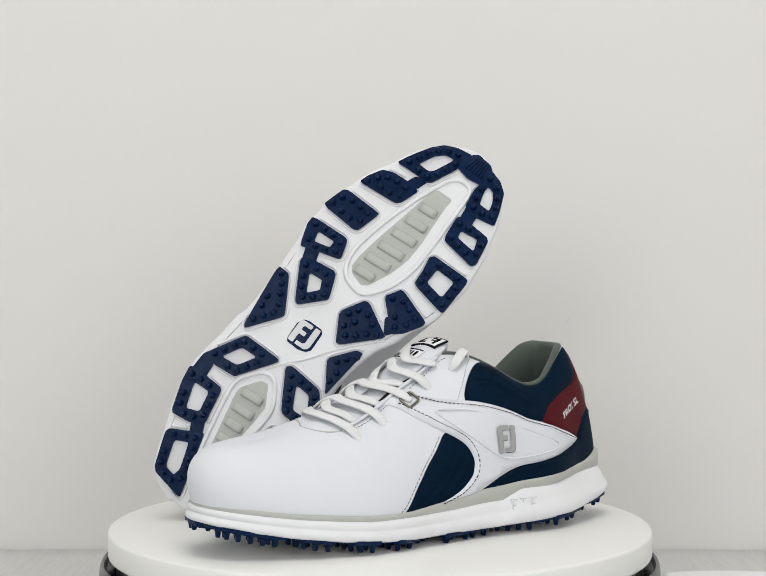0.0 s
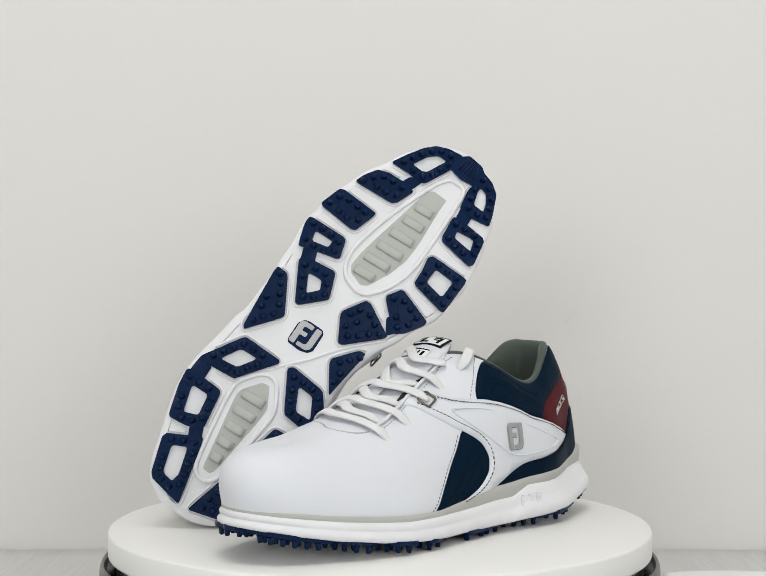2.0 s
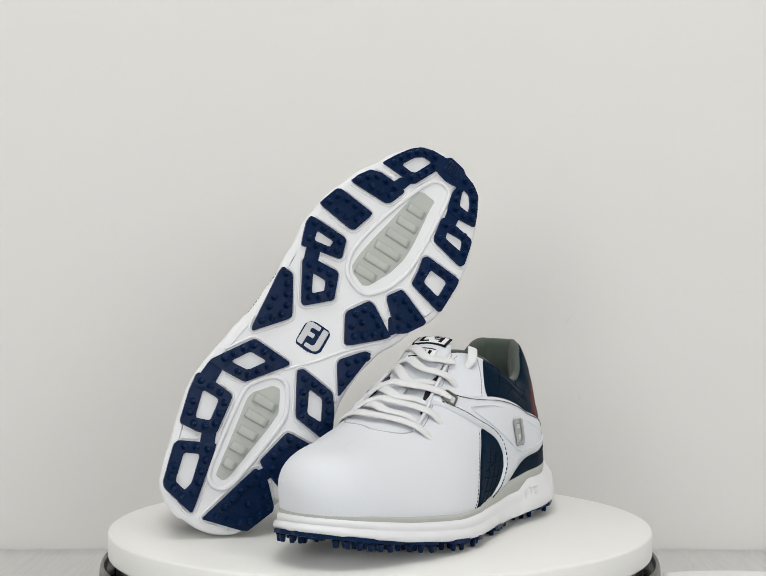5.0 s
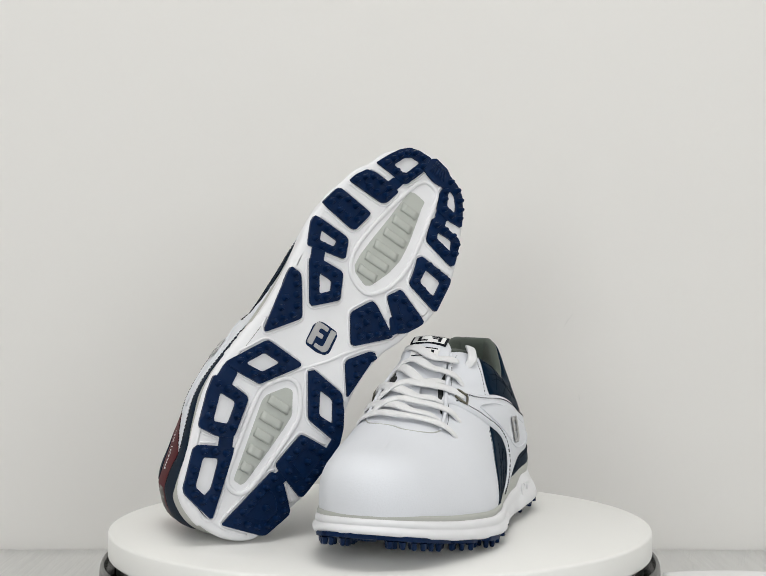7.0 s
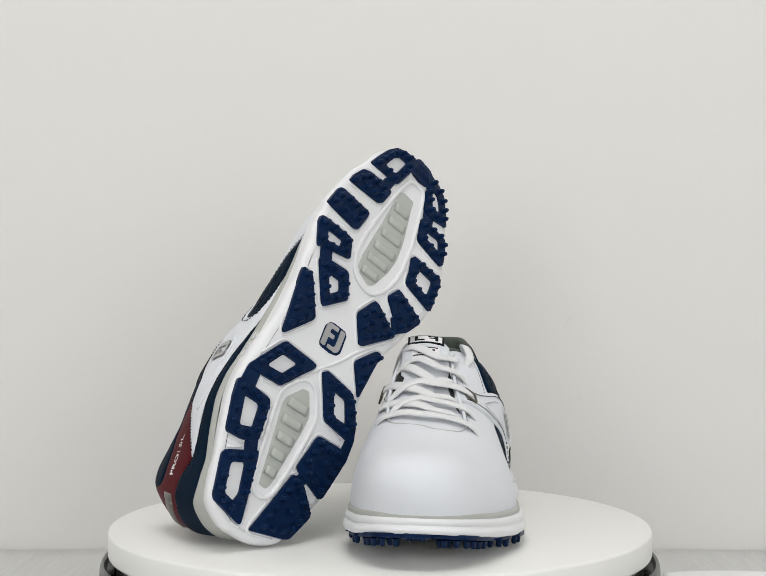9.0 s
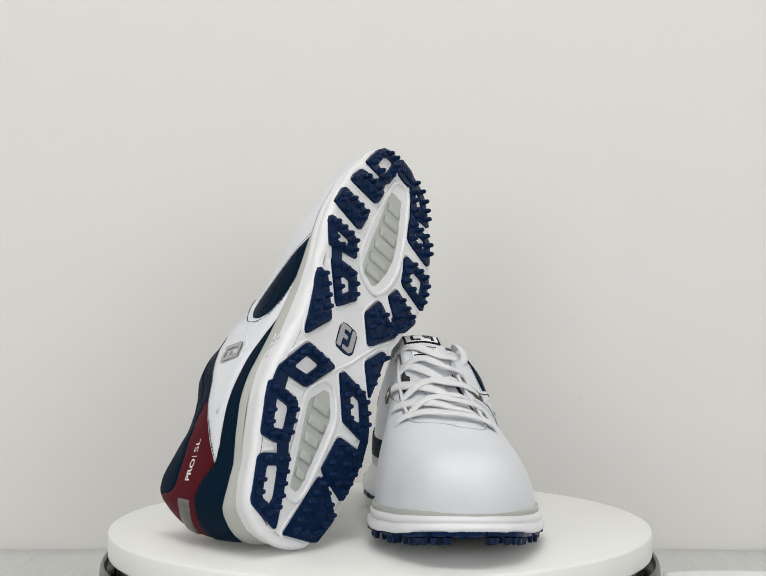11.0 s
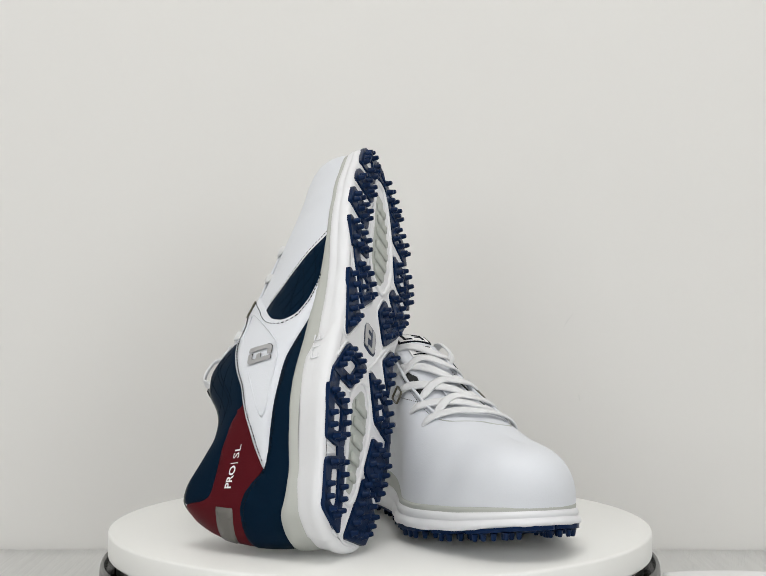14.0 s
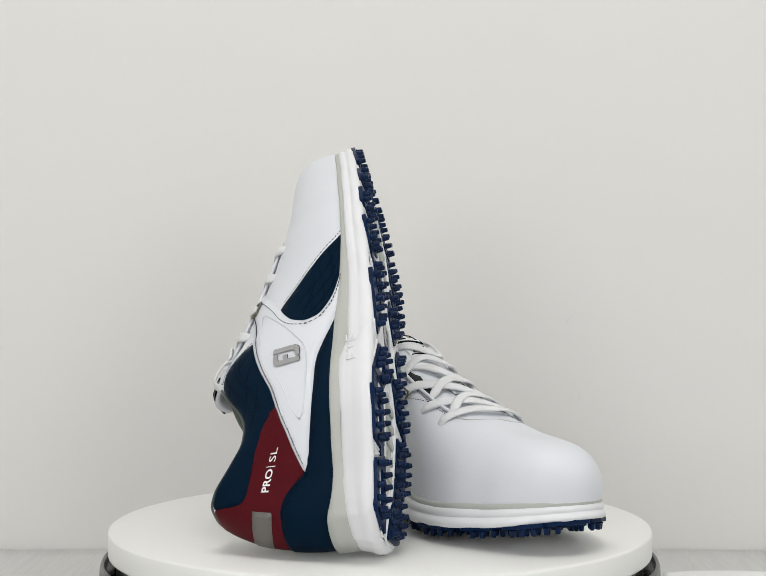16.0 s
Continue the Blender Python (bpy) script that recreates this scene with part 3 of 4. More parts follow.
        for k in range(6):
            f = (k + 0.5) / 6
            a = np.array([289.5, 14.0]) * (1 - f) + np.array([290, 29.0]) * f
            b = np.array([300.5, 16.0]) * (1 - f) + np.array([299.5, 26.5]) * f
            self.bar("rib", a, b, 1.1, 3.3, M_RUBBER, toe)
        for outer, rim, ribs in PADS:
            pad = self.slab("pad", [outer], M_PAD, 0.7, label="grey ribbed cushioning pad")
            o = resample(chaikin(np.array(outer, float), 2), 1.0)
            for xa, slope in ribs:
                line = np.stack([xa + (np.linspace(-60, 60, 481)) * slope, np.linspace(-60, 60, 481)], 1)
                ins = line[inside(line, o)]
                if len(ins) > 10:
                    a, b = ins[0], ins[-1]
                    self.bar("rib", a + (b - a) * 0.12, b - (b - a) * 0.12, 6.2, 2.3, M_PAD, pad)
            pts = resample(chaikin(np.array(rim, float), 2), 3)
            self.tube("pad_rim", np.c_[pts, bottom(pts[:, 0]) - 0.6], M_FOAM, 3.0, 2.4, is_closed=True)
        mid_e = np.array([136.5, 3.0])
        emblem = self.slab("sole_emblem", [[tuple(mid_e + (np.array(q) - mid_e) * 0.9) for q in EMBLEM]], M_RUBBER, 0.8, label="silver and navy emblem on the sole")
        for shape in EMBLEM_SHAPES:
            q = [(128.0 + v * 16.2 + u * 1.2, -4.9 + u * 16.2 - v * 0.8) for u, v in shape]
            self.slab("emblem_stroke", [q], M_SILVER, 1.3, parent=emblem, soft=1, grid=0, step=0.8)

    def bar(self, name, a, b, wide, high, mat, parent):
        """A rounded bar on the underside between two points of the sole plan."""
        a, b = np.asarray(a, float), np.asarray(b, float)
        za, zb = bottom(a[0]), bottom(b[0])
        return self.tube(name, [(*a, za - high * 0.5), (*((a + b) / 2), (za + zb) / 2 - high * 0.5), (*b, zb - high * 0.5)], mat, wide, high, parent, seg=8, step=3.0)

    # -- panels of the upper --
    def print_flat(self, name, polys, place, mat, off, parent=None, label=""):
        """Flat shapes (lists of 2D loops) mapped by place() into (s, h) and laid on the upper."""
        verts, faces = [], []
        for loops in polys:
            p, f, _ = fill([np.array(l, float) for l in loops], 0)
            k = len(verts)
            sh = np.array([place(*q) for q in p])
            q = upper_point(sh[:, 0], sh[:, 1]) + upper_normal(sh[:, 0], sh[:, 1]) * off
            verts += list(q)
            faces += [tuple(i + k for i in t)[::-1] for t in f]
        return self.mesh(name, verts, faces, mat, parent, label)

    def uppers(self):
        self.panel("quarter_panel", QUARTER, M_NAVY, 0.5, "navy quilted leather side panel")
        self.panel("collar_panel", COLLAR, M_NAVY, 0.9, "navy quilted leather collar panel")
        self.panel("heel_panel", HEEL, M_RED, 0.7, "maroon leather heel panel with white print")
        self.panel("heel_counter", COUNTER, M_NAVY, 1.3, "navy leather heel counter")
        self.panel("reflective_strip", [(0.0415, 0.575), (0.040, 0.42), (-0.007, 0.48), (-0.007, 0.635)], M_REFLECT, 1.7, "grey reflective heel strip", soft=0)
        saddle = self.panel("saddle", SADDLE, M_LEATHER, 1.7, "raised white leather saddle overlay")
        self.tube("saddle_relief", self.edge_of([(0.256, 0.545), (0.240, 0.505), (0.215, 0.455), (0.16, 0.385), (0.122, 0.275), (0.128, 0.225), (0.16, 0.185), (0.195, 0.15), (0.214, 0.24), (0.234, 0.37)], 1.8), M_LEATHER, 2.2, 0.9, parent=saddle, is_closed=True)

    def edge_of(self, pts, off):
        """Points of the upper in space from rows of (s, h) or (s, h, extra height)."""
        out = []
        for r in pts:
            s, h = np.float64(r[0]), np.float64(r[1])
            n = upper_normal(s, min(h, 0.97))
            out.append(upper_point(s, h) + n * (off + (r[2] if len(r) > 2 else 0)))
        return out

    def trim(self):
        """Seams, logo, print, throat, tongue and laces."""
        for line, off in (([(0.270, 0.72), (0.2575, 0.63), (0.243, 0.558), (0.2278, 0.503), (0.205, 0.472), (0.178, 0.472), (0.149, 0.484), (0.127, 0.42), (0.105, 0.315), (0.083, 0.212)], 1.75),
                          ([(0.3135, 0.012), (0.3065, 0.07), (0.2960, 0.172), (0.2795, 0.278), (0.2665, 0.338), (0.2565, 0.395)], 0.05),
                          ([(0.264, 0.006), (0.2390, 0.036), (0.2235, 0.10), (0.2205, 0.19), (0.2265, 0.292), (0.239, 0.382), (0.254, 0.468), (0.269, 0.58), (0.281, 0.70)], 1.75),
                          ([(0.204, 0.03), (0.186, 0.062), (0.164, 0.097), (0.138, 0.132), (0.108, 0.155), (0.082, 0.17), (0.067, 0.25), (0.055, 0.30), (0.04, 0.325), (0.017, 0.335)], 1.35),
                          ([(0.2290, 0.53), (0.2175, 0.66), (0.2062, 0.85), (0.1985, 0.975)], 0.0),
                          ([(0.337, 0.685), (0.318, 0.69), (0.30, 0.715), (0.286, 0.735)], 0.0), ([(0.262, 0.75), (0.2435, 0.775), (0.229, 0.86), (0.218, 0.93)], 0.0),
                          ([(0.664, 0.69), (0.69, 0.675), (0.72, 0.66), (0.75, 0.68), (0.78, 0.76)], 0.0), ([(0.70, 0.67), (0.725, 0.52), (0.75, 0.42)], 0.0)):
            self.stitches(line, M_THREAD, off)
        quilt = [[(0.208, 0.55), (0.196, 0.66), (0.178, 0.96)], [(0.196, 0.53), (0.17, 0.72), (0.148, 0.96)], [(0.208, 0.62), (0.19, 0.68), (0.148, 0.66)], [(0.206, 0.68), (0.19, 0.72), (0.146, 0.70)], [(0.198, 0.84), (0.18, 0.84), (0.14, 0.80)], [(0.176, 0.56), (0.15, 0.74), (0.13, 0.86)]]
        for q in quilt:
            self.stitches(q, M_QUILT, 0.9, dash=1.8, gap=0.6, wide=0.4)
        for q in ([(0.300, 0.03), (0.27, 0.14), (0.245, 0.29)], [(0.285, 0.02), (0.258, 0.12), (0.236, 0.25)], [(0.268, 0.03), (0.246, 0.10), (0.230, 0.19)], [(0.292, 0.12), (0.268, 0.07), (0.248, 0.05)], [(0.276, 0.18), (0.25, 0.12), (0.234, 0.10)], [(0.262, 0.235), (0.24, 0.18), (0.230, 0.16)], [(0.270, 0.20), (0.25, 0.20), (0.231, 0.22)]):
            self.stitches(q, M_QUILT, 0.5, dash=1.8, gap=0.6, wide=0.4)
        # silver emblem of two interlocking shapes
        top, low = ((0.181, 0.380), (0.2005, 0.352)), ((0.182, 0.195), (0.2003, 0.192))

        def place(u, v):
            if self.hand < 0:
                u = 1 - u
            a = [top[0][k] * (1 - u) + top[1][k] * u for k in (0, 1)]
            b = [low[0][k] * (1 - u) + low[1][k] * u for k in (0, 1)]
            return [b[k] * (1 - v) + a[k] * v for k in (0, 1)]

        for shape in EMBLEM_SHAPES:
            self.print_flat("emblem_stroke", [[np.array([np.array(q) for q in resample(shape, 0.06)])]], place, M_SILVER, 2.75, label="silver printed emblem stroke")
            grow = np.array(shape) + np.array([0.016, -0.016])
            self.print_flat("emblem_edge", [[resample(grow, 0.06)]], place, M_THREAD, 2.6)
        # white lettering on the heel panel
        for word, x_at, size, bold in (("PRO", 0.0, 1.0, 0.022), ("|", 0.585, 1.15, 0.0), ("SL", 0.70, 1.0, 0.0)):
            cu = bpy.data.curves.new("lettering", "FONT")
            cu.body, cu.size, cu.offset, cu.resolution_u = word, size, bold, 3
            tmp = new("lettering", cu)
            me = bpy.data.meshes.new_from_object(tmp)
            bpy.data.objects.remove(tmp)
            co = np.array([v.co[:2] for v in me.vertices])
            lo, hi = co.min(0), co.max(0)
            wide = {"PRO": 0.54, "|": 0.018, "SL": 0.30}[word]
            u = x_at + (co[:, 0] - lo[0]) / (hi[0] - lo[0]) * wide
            v = (co[:, 1] - lo[1]) / (hi[1] - lo[1])
            if word == "|":
                v = v * 1.3 - 0.15
            if self.hand < 0:
                u = 1 - u
            sh = np.stack([0.062 + 0.040 * u, 0.445 + 0.06 * v + 0.012 * (1 - u)], 1)
            q = upper_point(sh[:, 0], sh[:, 1]) + upper_normal(sh[:, 0], sh[:, 1]) * 0.95
            self.mesh("lettering", q, [tuple(p.vertices) for p in me.polygons], M_PRINT, label="white printed lettering")
            bpy.data.meshes.remove(me)
        # throat: piped edges, dark gusset strips
        self.panel("gusset", [(0.315, 0.745), (0.30, 0.76), (0.281, 0.785), (0.261, 0.80), (0.2424, 0.83), (0.226, 0.93), (0.232, 0.97), (0.25, 0.885), (0.27, 0.84), (0.30, 0.79)], M_DARK, 0.4, "dark mesh gusset beside the tongue", grid=3)
        self.panel("gusset", [(0.70, 0.73), (0.734, 0.72), (0.762, 0.765), (0.782, 0.87), (0.782, 0.96), (0.755, 0.90), (0.734, 0.83), (0.70, 0.775)], M_DARK, 0.7, "dark mesh gusset beside the tongue", grid=3)
        for line in ([(0.347, 0.70, -5.0), (0.338, 0.715, -0.8), (0.318, 0.725), (0.30, 0.745), (0.281, 0.77), (0.261, 0.787), (0.2424, 0.815), (0.224, 0.93)], [(0.652, 0.735, -5.0), (0.664, 0.725, -0.8), (0.69, 0.71), (0.734, 0.695), (0.765, 0.74), (0.786, 0.85)]):
            self.tube("eyestay_edge", self.edge_of(line, 1.7), M_LEATHER, 2.2, 2.0, label="rolled white leather eyestay edge")
        self.tube("vamp_seam", self.edge_of([(0.660, 0.715), (0.648, 0.76), (0.638, 0.86), (0.630, 0.985), (0.374, 0.95), (0.368, 0.83), (0.356, 0.74), (0.343, 0.71)], 0.1), M_WELT, 1.0, 0.8)
        # eyelets with their rings
        for s, h in ((0.270, 0.665), (0.732, 0.50)):
            c = upper_point(np.float64(s), np.float64(h))
            n = upper_normal(np.float64(s), np.float64(h))
            e1 = upper_point(np.float64(s + 0.004), np.float64(h)) - c
            e1 /= np.linalg.norm(e1)
            e2 = np.cross(n, e1)
            ring = [c + n * 2.4 + e1 * a + e2 * b for a, b in ((5.2, 3.0), (4.6, 4.4), (-3.8, 4.8), (-4.8, 4.0), (-5.2, -2.4), (-4.4, -3.6), (3.6, -4.6), (4.6, -3.8))]
            self.tube("eyelet", ring, M_METAL, 1.4, 1.3, is_closed=True, label="brass-toned metal lace loop", ups=n, step=1.0)
        # tongue standing over the instep
        nx, ny = 14, 13
        outer, inner = [], []
        for i in range(nx):
            f = i / (nx - 1)
            x = 190 - 70 * f
            for j in range(ny):
                g = j / (ny - 1) * 2 - 1
                half = 11.5 + 4 * min(1, f * 2) - (4 * max(0, f - 0.85) / 0.15 if f > 0.85 else 0)
                y = 21 + g * half
                z = np.interp(x, [120, 130, 142, 157, 172, 190], [110.5, 107.5, 101.5, 92.5, 83.5, 73]) - 4.5 * g * g + 0.8
                outer.append((x + 2.5 * g * g * max(0, f - 0.5), y, z))
                inner.append((x + 2.5 * g * g * max(0, f - 0.5) + 1.2, y, z - 4.0))
        k = nx * ny
        quad = [(i * ny + j, (i + 1) * ny + j, (i + 1) * ny + j + 1, i * ny + j + 1) for i in range(nx - 1) for j in range(ny - 1)]
        rim = [i * ny for i in range(nx)] + [(nx - 1) * ny + j for j in range(1, ny)] + [i * ny + ny - 1 for i in range(nx - 2, -1, -1)] + [j for j in range(ny - 2, 0, -1)]
        faces = [f[::-1] for f in quad] + [tuple(v + k for v in f) for f in quad] + [(rim[i], rim[(i + 1) % len(rim)], rim[(i + 1) % len(rim)] + k, rim[i] + k) for i in range(len(rim))]
        tongue = self.mesh("tongue", outer + inner, faces, M_LEATHER, label="padded white leather tongue")

        def on_tongue(x, y, up):
            g = (y - 21) / 20
            return (x, y, np.interp(x, [120, 130, 142, 157, 172, 190], [110.5, 107.5, 101.5, 92.5, 83.5, 73]) - 4.5 * g * g + 0.8 + up)

        def tag(name, x0, x1, y0, y1, mat, up, parent):
            vs = [on_tongue(x0 + (x1 - x0) * i / 4, y0 + (y1 - y0) * j / 6, up) for i in range(5) for j in range(7)]
            n = len(vs)
            vs += [(a, b, c - 0.8) for a, b, c in vs]
            q = [(i * 7 + j, i * 7 + j + 1, i * 7 + j + 8, i * 7 + j + 7) for i in range(4) for j in range(6)]
            rim = list(range(7)) + [13, 20, 27, 34, 33, 32, 31, 30, 29, 28, 21, 14, 7]
            return self.mesh(name, vs, q + [(rim[(i + 1) % len(rim)], rim[i], rim[i] + n, rim[(i + 1) % len(rim)] + n) for i in range(len(rim))], mat, parent, smooth=False)
        lab = tag("tongue_label", 121.5, 133, 9, 33, M_THREAD, 0.5, tongue)
        tag("label_face", 122.7, 131.8, 10.4, 31.6, M_PRINT, 0.7, lab)
        for x0, x1, y0, y1 in ((123.8, 125.2, 13, 20), (123.8, 130.8, 13, 15), (126.6, 127.8, 15, 19), (123.8, 130.8, 26.5, 28.5), (129.4, 130.8, 22, 26.5)):
            tag("label_bar", x0, x1, y0, y1, M_THREAD, 0.95, lab)
        tag("lace_keeper", 181, 190, 15, 27, M_LEATHER, 3.6, tongue)
        size_tag = tag("size_tag", 138, 148, 12, 30, M_PRINT, 0.6, tongue)
        for x0, x1, y0, y1 in ((138.6, 139.4, 13, 29), (146.6, 147.4, 13, 29), (141, 145, 15, 17), (141, 145, 19, 20.2), (141, 142, 22, 26), (144, 145, 22, 26)):
            tag("tag_bar", x0, x1, y0, y1, M_THREAD, 0.85, size_tag)
        # laces
        laces = [[(0.6735, 0.53, -3.6), (0.668, 0.66), (0.655, 0.86, 1.4), (0.645, 0.97, 1.6), (0.352, 0.95, 1.6), (0.344, 0.80, 1.0), (0.336, 0.68, 0.4), (0.330, 0.585, -3.6)],
                 [(0.668, 0.72, -1.5), (0.676, 0.86, 2.2), (0.682, 0.97, 3.0), (0.320, 0.95, 3.0), (0.311, 0.80, 1.4), (0.305, 0.70, 0.8), (0.300, 0.605, -3.6)],
                 [(0.703, 0.49, -3.6), (0.695, 0.62), (0.682, 0.80, 1.0), (0.668, 0.97, 1.8), (0.338, 0.95, 1.4), (0.330, 0.82, 0.4), (0.324, 0.73, -2.6)],
                 [(0.700, 0.70, -1.5), (0.706, 0.86, 2.4), (0.712, 0.97, 3.6), (0.290, 0.95, 3.6), (0.280, 0.82, 1.6), (0.274, 0.73, 1.2), (0.270, 0.655, 0.2)],
                 [(0.732, 0.50, 0.2), (0.725, 0.65, 0.8), (0.712, 0.82, 1.2), (0.698, 0.97, 2.2), (0.308, 0.95, 1.8), (0.300, 0.84, 0.8), (0.293, 0.755, -2.6)],
                 [(0.745, 0.70, -1.5), (0.748, 0.84, 2.6), (0.750, 0.96, 4.6), (0.264, 0.93, 4.6), (0.255, 0.82, 1.8), (0.250, 0.75, 1.0), (0.2455, 0.665, -3.6)],
                 [(0.762, 0.58, -3.6), (0.754, 0.74, 0.6), (0.738, 0.90, 2.4), (0.728, 0.97, 2.8), (0.284, 0.95, 2.4), (0.272, 0.85, 0.8), (0.262, 0.79, -2.6)],
                 [(0.790, 0.70, -3.0), (0.778, 0.86, 3.2), (0.770, 0.96, 5.0), (0.250, 0.93, 5.2), (0.238, 0.87, 2.4), (0.230, 0.82, 0.6)],
                 [(0.2235, 0.775, -3.6), (0.218, 0.80, 1.0), (0.211, 0.88, 2.0), (0.205, 0.96, 2.8), (0.201, 1.0, 1.5), (0.198, 1.0, -3.0)]]
        for row in laces:
            ups = [upper_normal(np.float64(r[0]), np.float64(min(r[1], 0.96))) for r in row]
            self.tube("lace", self.edge_of(row, 2.4), M_LACE, 6.6, 1.8, label="flat white woven lace", ups=ups, step=1.6, taper=0.45)


QUARTER = [(0.3095, 0.0), (0.3025, 0.07), (0.2920, 0.172), (0.2755, 0.278), (0.2625, 0.338), (0.2507, 0.405), (0.236, 0.38), (0.222, 0.28), (0.212, 0.17), (0.214, 0.07), (0.228, 0.02), (0.25, 0.0), (0.279, 0.0)]
SADDLE = [(0.303, 0.79), (0.286, 0.715), (0.274, 0.57), (0.258, 0.45), (0.243, 0.365), (0.231, 0.28), (0.2250, 0.19), (0.2280, 0.11), (0.2420, 0.055), (0.262, 0.02), (0.284, 0.0), (0.25, 0.0), (0.224, 0.0), (0.205, 0.045), (0.188, 0.085), (0.166, 0.12), (0.139, 0.155), (0.110, 0.18), (0.073, 0.182), (0.100, 0.32), (0.125, 0.44), (0.148, 0.51), (0.178, 0.497), (0.205, 0.497), (0.2278, 0.53), (0.2438, 0.585), (0.2583, 0.66), (0.2743, 0.775)]
COUNTER = [(0.226, 0.0), (0.205, 0.05), (0.188, 0.09), (0.166, 0.125), (0.139, 0.16), (0.110, 0.185), (0.077, 0.205), (0.067, 0.285), (0.057, 0.335), (0.04, 0.36), (0.017, 0.37), (0.0, 0.365), (-0.03, 0.35), (-0.06, 0.31), (-0.10, 0.22), (-0.16, 0.17), (-0.20, 0.10), (-0.22, 0.0), (-0.1, 0.0), (0.0, 0.0), (0.1, 0.0)]
HEEL = [(0.150, 0.535), (0.126, 0.69), (0.103, 0.71), (0.074, 0.655), (0.06, 0.65), (0.051, 0.69), (0.046, 0.78), (0.043, 0.87), (0.034, 0.99), (0.0, 1.0), (-0.034, 0.99), (-0.046, 0.76), (-0.07, 0.65), (-0.14, 0.57), (-0.08, 0.2), (0.0, 0.32), (0.046, 0.32), (0.071, 0.25), (0.083, 0.17), (0.10, 0.28), (0.122, 0.40)]
COLLAR = [(0.2258, 0.51), (0.205, 0.47), (0.178, 0.47), (0.142, 0.50), (0.126, 0.68), (0.103, 0.70), (0.074, 0.645), (0.06, 0.64), (0.05, 0.68), (0.045, 0.77), (0.042, 0.87), (0.034, 0.99), (0.08, 1.0), (0.14, 1.0), (0.188, 1.0), (0.199, 0.88)]
LUGS = [
    ([(265, -23), (276, -18), (287, -12), (294, -6), (298, 2), (300, 13), (285, 11), (268, 4), (266, 1), (266, -10)], [(273, -11), (284, -6), (289, -1), (290, 6), (275, 0), (273, -3)]),
    ([(300, 28), (297, 39), (292, 46), (279, 52), (270, 55), (267, 41), (268, 32), (282, 29), (288, 30)], [(289, 35), (288, 40), (282, 44), (276, 46), (276, 38), (285, 35)]),
    ([(239, -34), (246, -32), (255, -27), (258, -20), (259, -9), (258, 1), (245, -3), (242, -6)], None),
    ([(212, -43), (228, -39), (230, -36), (230, -10), (227, -10), (211, -14)], None),
    ([(201, -43), (202, -40), (204, -15), (190, -10), (185, -26), (181, -37), (185, -39), (196, -43)], [(196, -34), (197, -21), (192, -21), (189, -32)]),
    ([(175, -32), (179, -25), (182, -7), (166, 0), (164, 0), (148, -15)], [(171, -21), (172, -11), (166, -8), (159, -14)]),
    ([(162, -40), (162, -31), (139, -16), (136, -17), (114, -33)], None),
    ([(260, 32), (262, 35), (261, 58), (242, 62), (239, 60), (242, 36), (245, 34)], [(254, 40), (256, 52), (248, 55), (249, 41)]),
    ([(230, 37), (231, 64), (227, 65), (204, 65), (203, 63), (207, 38), (218, 37), (227, 35)], [(224, 44), (224, 58), (211, 58), (213, 44)]),
    ([(189, 28), (199, 34), (199, 37), (192, 60), (189, 60), (177, 53), (172, 47)], None),
    ([(163, 11), (179, 20), (179, 24), (173, 36), (168, 46), (144, 23)], None),
    ([(84, -44), (111, -29), (113, -27), (114, -1), (112, 0), (90, -15), (87, -17), (85, -31)], [(92, -32), (105, -25), (106, -13), (94, -20)]),
    ([(74, -45), (76, -42), (76, -20), (74, -18), (50, -13), (45, -23), (43, -36), (63, -43)], [(68, -36), (69, -24), (55, -21), (51, -30)]),
    ([(33, -32), (46, -10), (42, -8), (4, 3), (3, 2), (6, -20), (9, -23)], [(30, -23), (35, -14), (18, -8), (12, -9), (13, -17)]),
    ([(113, 6), (116, 9), (115, 33), (107, 40), (97, 46), (88, 49), (87, 44), (88, 23), (90, 21)], [(108, 19), (108, 30), (95, 38), (94, 27)]),
    ([(77, 23), (78, 26), (80, 42), (80, 49), (77, 50), (47, 46), (45, 44), (51, 22), (53, 19)], None),
    ([(47, 19), (48, 21), (46, 30), (35, 43), (32, 44), (14, 38), (12, 35), (4, 11), (5, 10)], None),
    ([(134, 24), (150, 36), (151, 41), (115, 38), (116, 37)], None),
]
BRIDGES = [[(257, -10), (265, -7), (268, 2), (258, -1)], [(186, -35), (189, -26), (176, -21), (173, -30)], [(271, 32), (271, 42), (259, 43), (259, 34)], [(178, 37), (184, 42), (178, 51), (168, 44)],
           [(85, -43), (85, -33), (74, -32), (74, -43)], [(48, -22), (52, -14), (44, -10), (40, -18)], [(90, 43), (90, 49), (78, 50), (78, 43)], [(46, 21), (54, 25), (52, 32), (44, 29)]]
TOE_LUG = [(287, 10), (299, 12), (303, 16), (302, 27), (299, 31), (287, 32), (285, 21)]
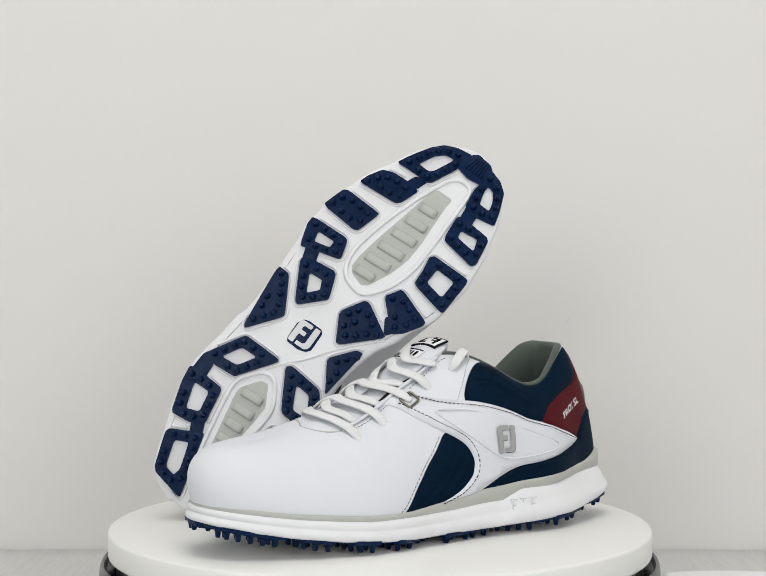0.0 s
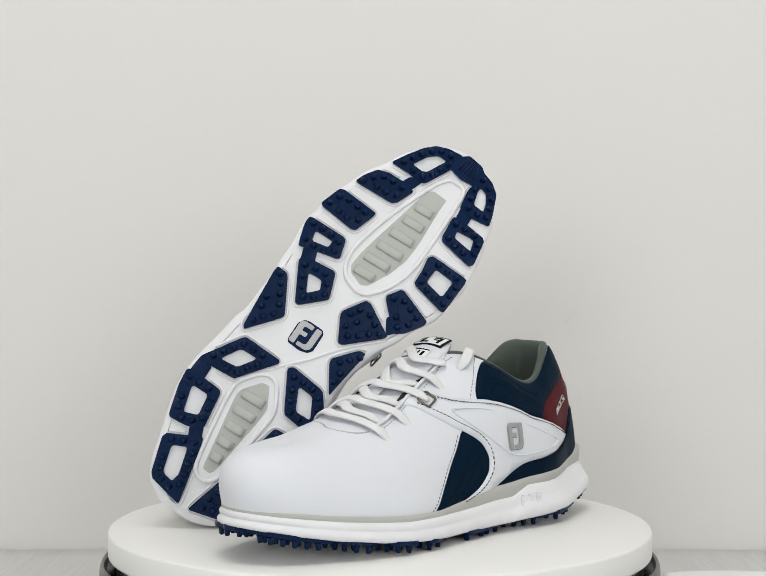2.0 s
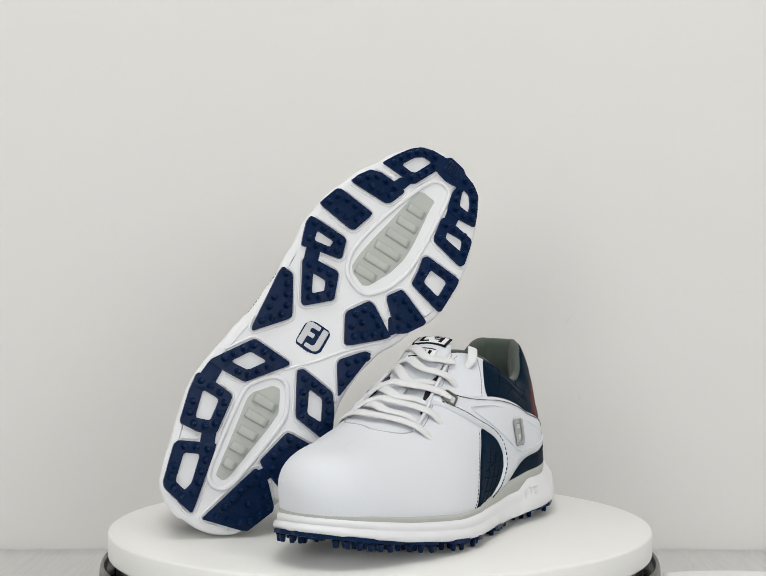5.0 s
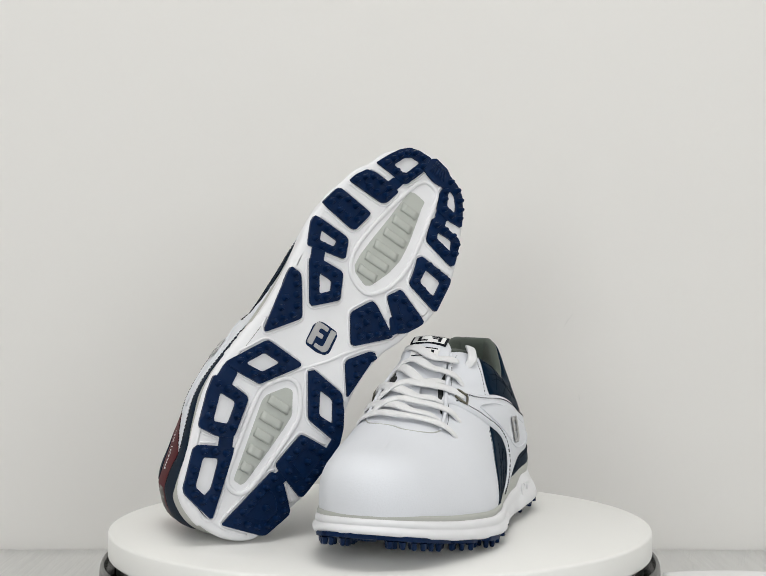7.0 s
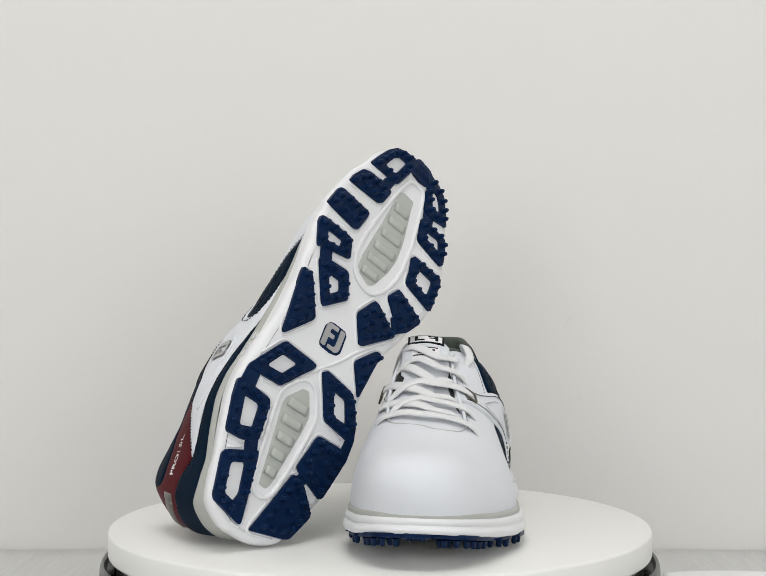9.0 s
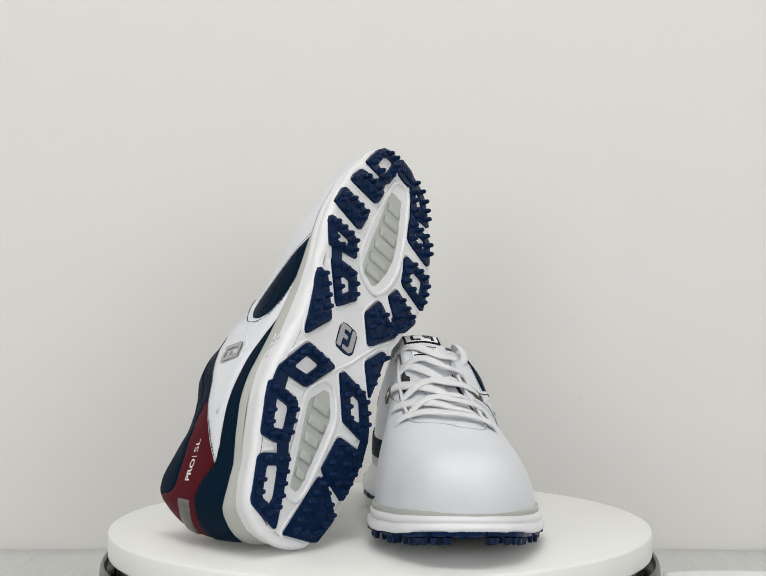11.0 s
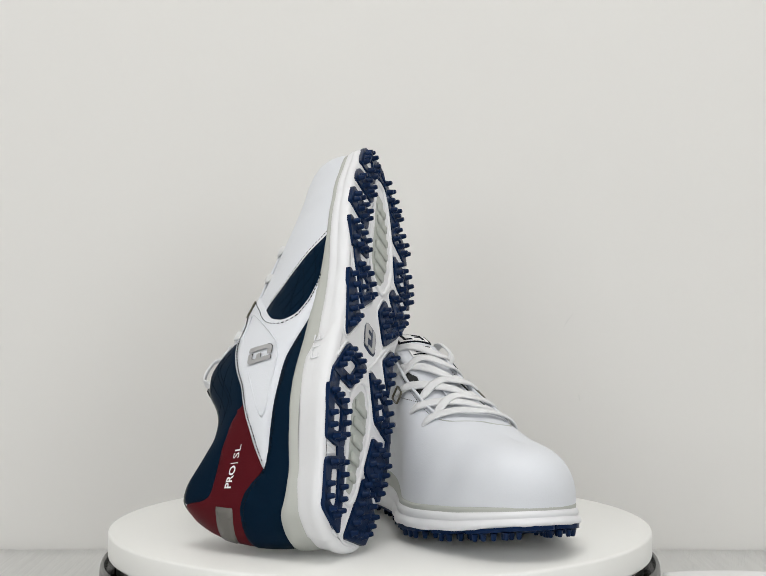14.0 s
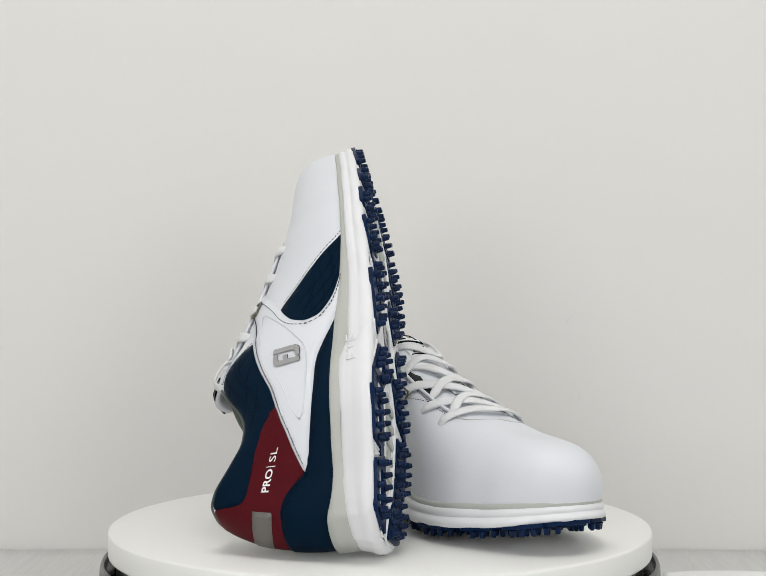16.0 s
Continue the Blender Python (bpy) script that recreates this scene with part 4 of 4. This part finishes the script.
PADS = [
    ([(265, 9), (267, 12), (267, 22), (259, 22), (231, 25), (217, 25), (204, 22), (188, 15), (185, 11), (188, 1), (192, -2), (201, -2), (216, 0), (233, 3), (258, 7)],
     [(281, 13), (282, 27), (274, 29), (260, 30), (231, 32), (212, 32), (195, 27), (182, 18), (180, 11), (183, 0), (189, -5), (200, -8), (222, -5), (253, 3)],
     [(192, 0.1), (203, 0.1), (214, 0.1), (226, 0.1), (238, 0.1), (250, 0.1)]),
    ([(96, -1), (97, 4), (84, 12), (74, 12), (33, 9), (30, 7), (30, 2), (32, 1), (80, -10), (85, -9)],
     [(102, -4), (103, 6), (86, 17), (74, 17), (31, 14), (24, 9), (24, 1), (29, -4), (80, -15), (88, -14)],
     [(40, 0.1), (51, 0.1), (62, 0.1), (73, 0.1), (84, 0.1)]),
]
EMBLEM_SHAPES = [[(0.0, 0.0), (0.0, 0.86), (0.06, 0.95), (0.16, 1.0), (0.60, 1.0), (0.60, 0.82), (0.30, 0.82), (0.25, 0.76), (0.25, 0.62), (0.52, 0.62), (0.52, 0.44), (0.25, 0.44), (0.25, 0.0)],
                 [(0.70, 1.0), (0.96, 1.0), (0.96, 0.20), (0.90, 0.08), (0.78, 0.0), (0.34, 0.0), (0.34, 0.17), (0.62, 0.17), (0.70, 0.24)]]
EMBLEM = [(125.5, -5), (128, -6.5), (141, -7.5), (145.5, -5), (147, -1), (147.5, 10), (145, 12.5), (131, 13.5), (127.5, 11), (125.5, 5)]


def build_shoe(hand, label):
    shoe = Shoe(hand, label)
    shoe.body()
    shoe.midsole()
    shoe.outsole()
    shoe.uppers()
    shoe.trim()
    return shoe.root


setting()
scuffs()
platter = turntable()
pile()
wrapper()
leaning = build_shoe(1, "white leather golf shoe leaning on the other, navy sole showing")
standing = build_shoe(-1, "white leather golf shoe with navy panels standing on platter")

LEAN = pose(-0.1403, -0.0067, 0.0168, -105.72, -51.29, 6.25)
STAND = pose(0.1402, 0.0524, 0.0103, -1.5, 0.35, 217.51)


def motions():
    """The platter turns evenly and carries both shoes with it."""
    times = [k * 0.5 for k in range(33)]
    spin = [(t, pose(0, 0, 0, 0, 0, 0.236 + 5.5366 * t)) for t in times]
    walk(platter, [(t, pose(0, 0, 0.07) @ m) for t, m in spin])
    walk(leaning, [(t, m @ LEAN) for t, m in spin])
    walk(standing, [(t, m @ STAND) for t, m in spin])


motions()
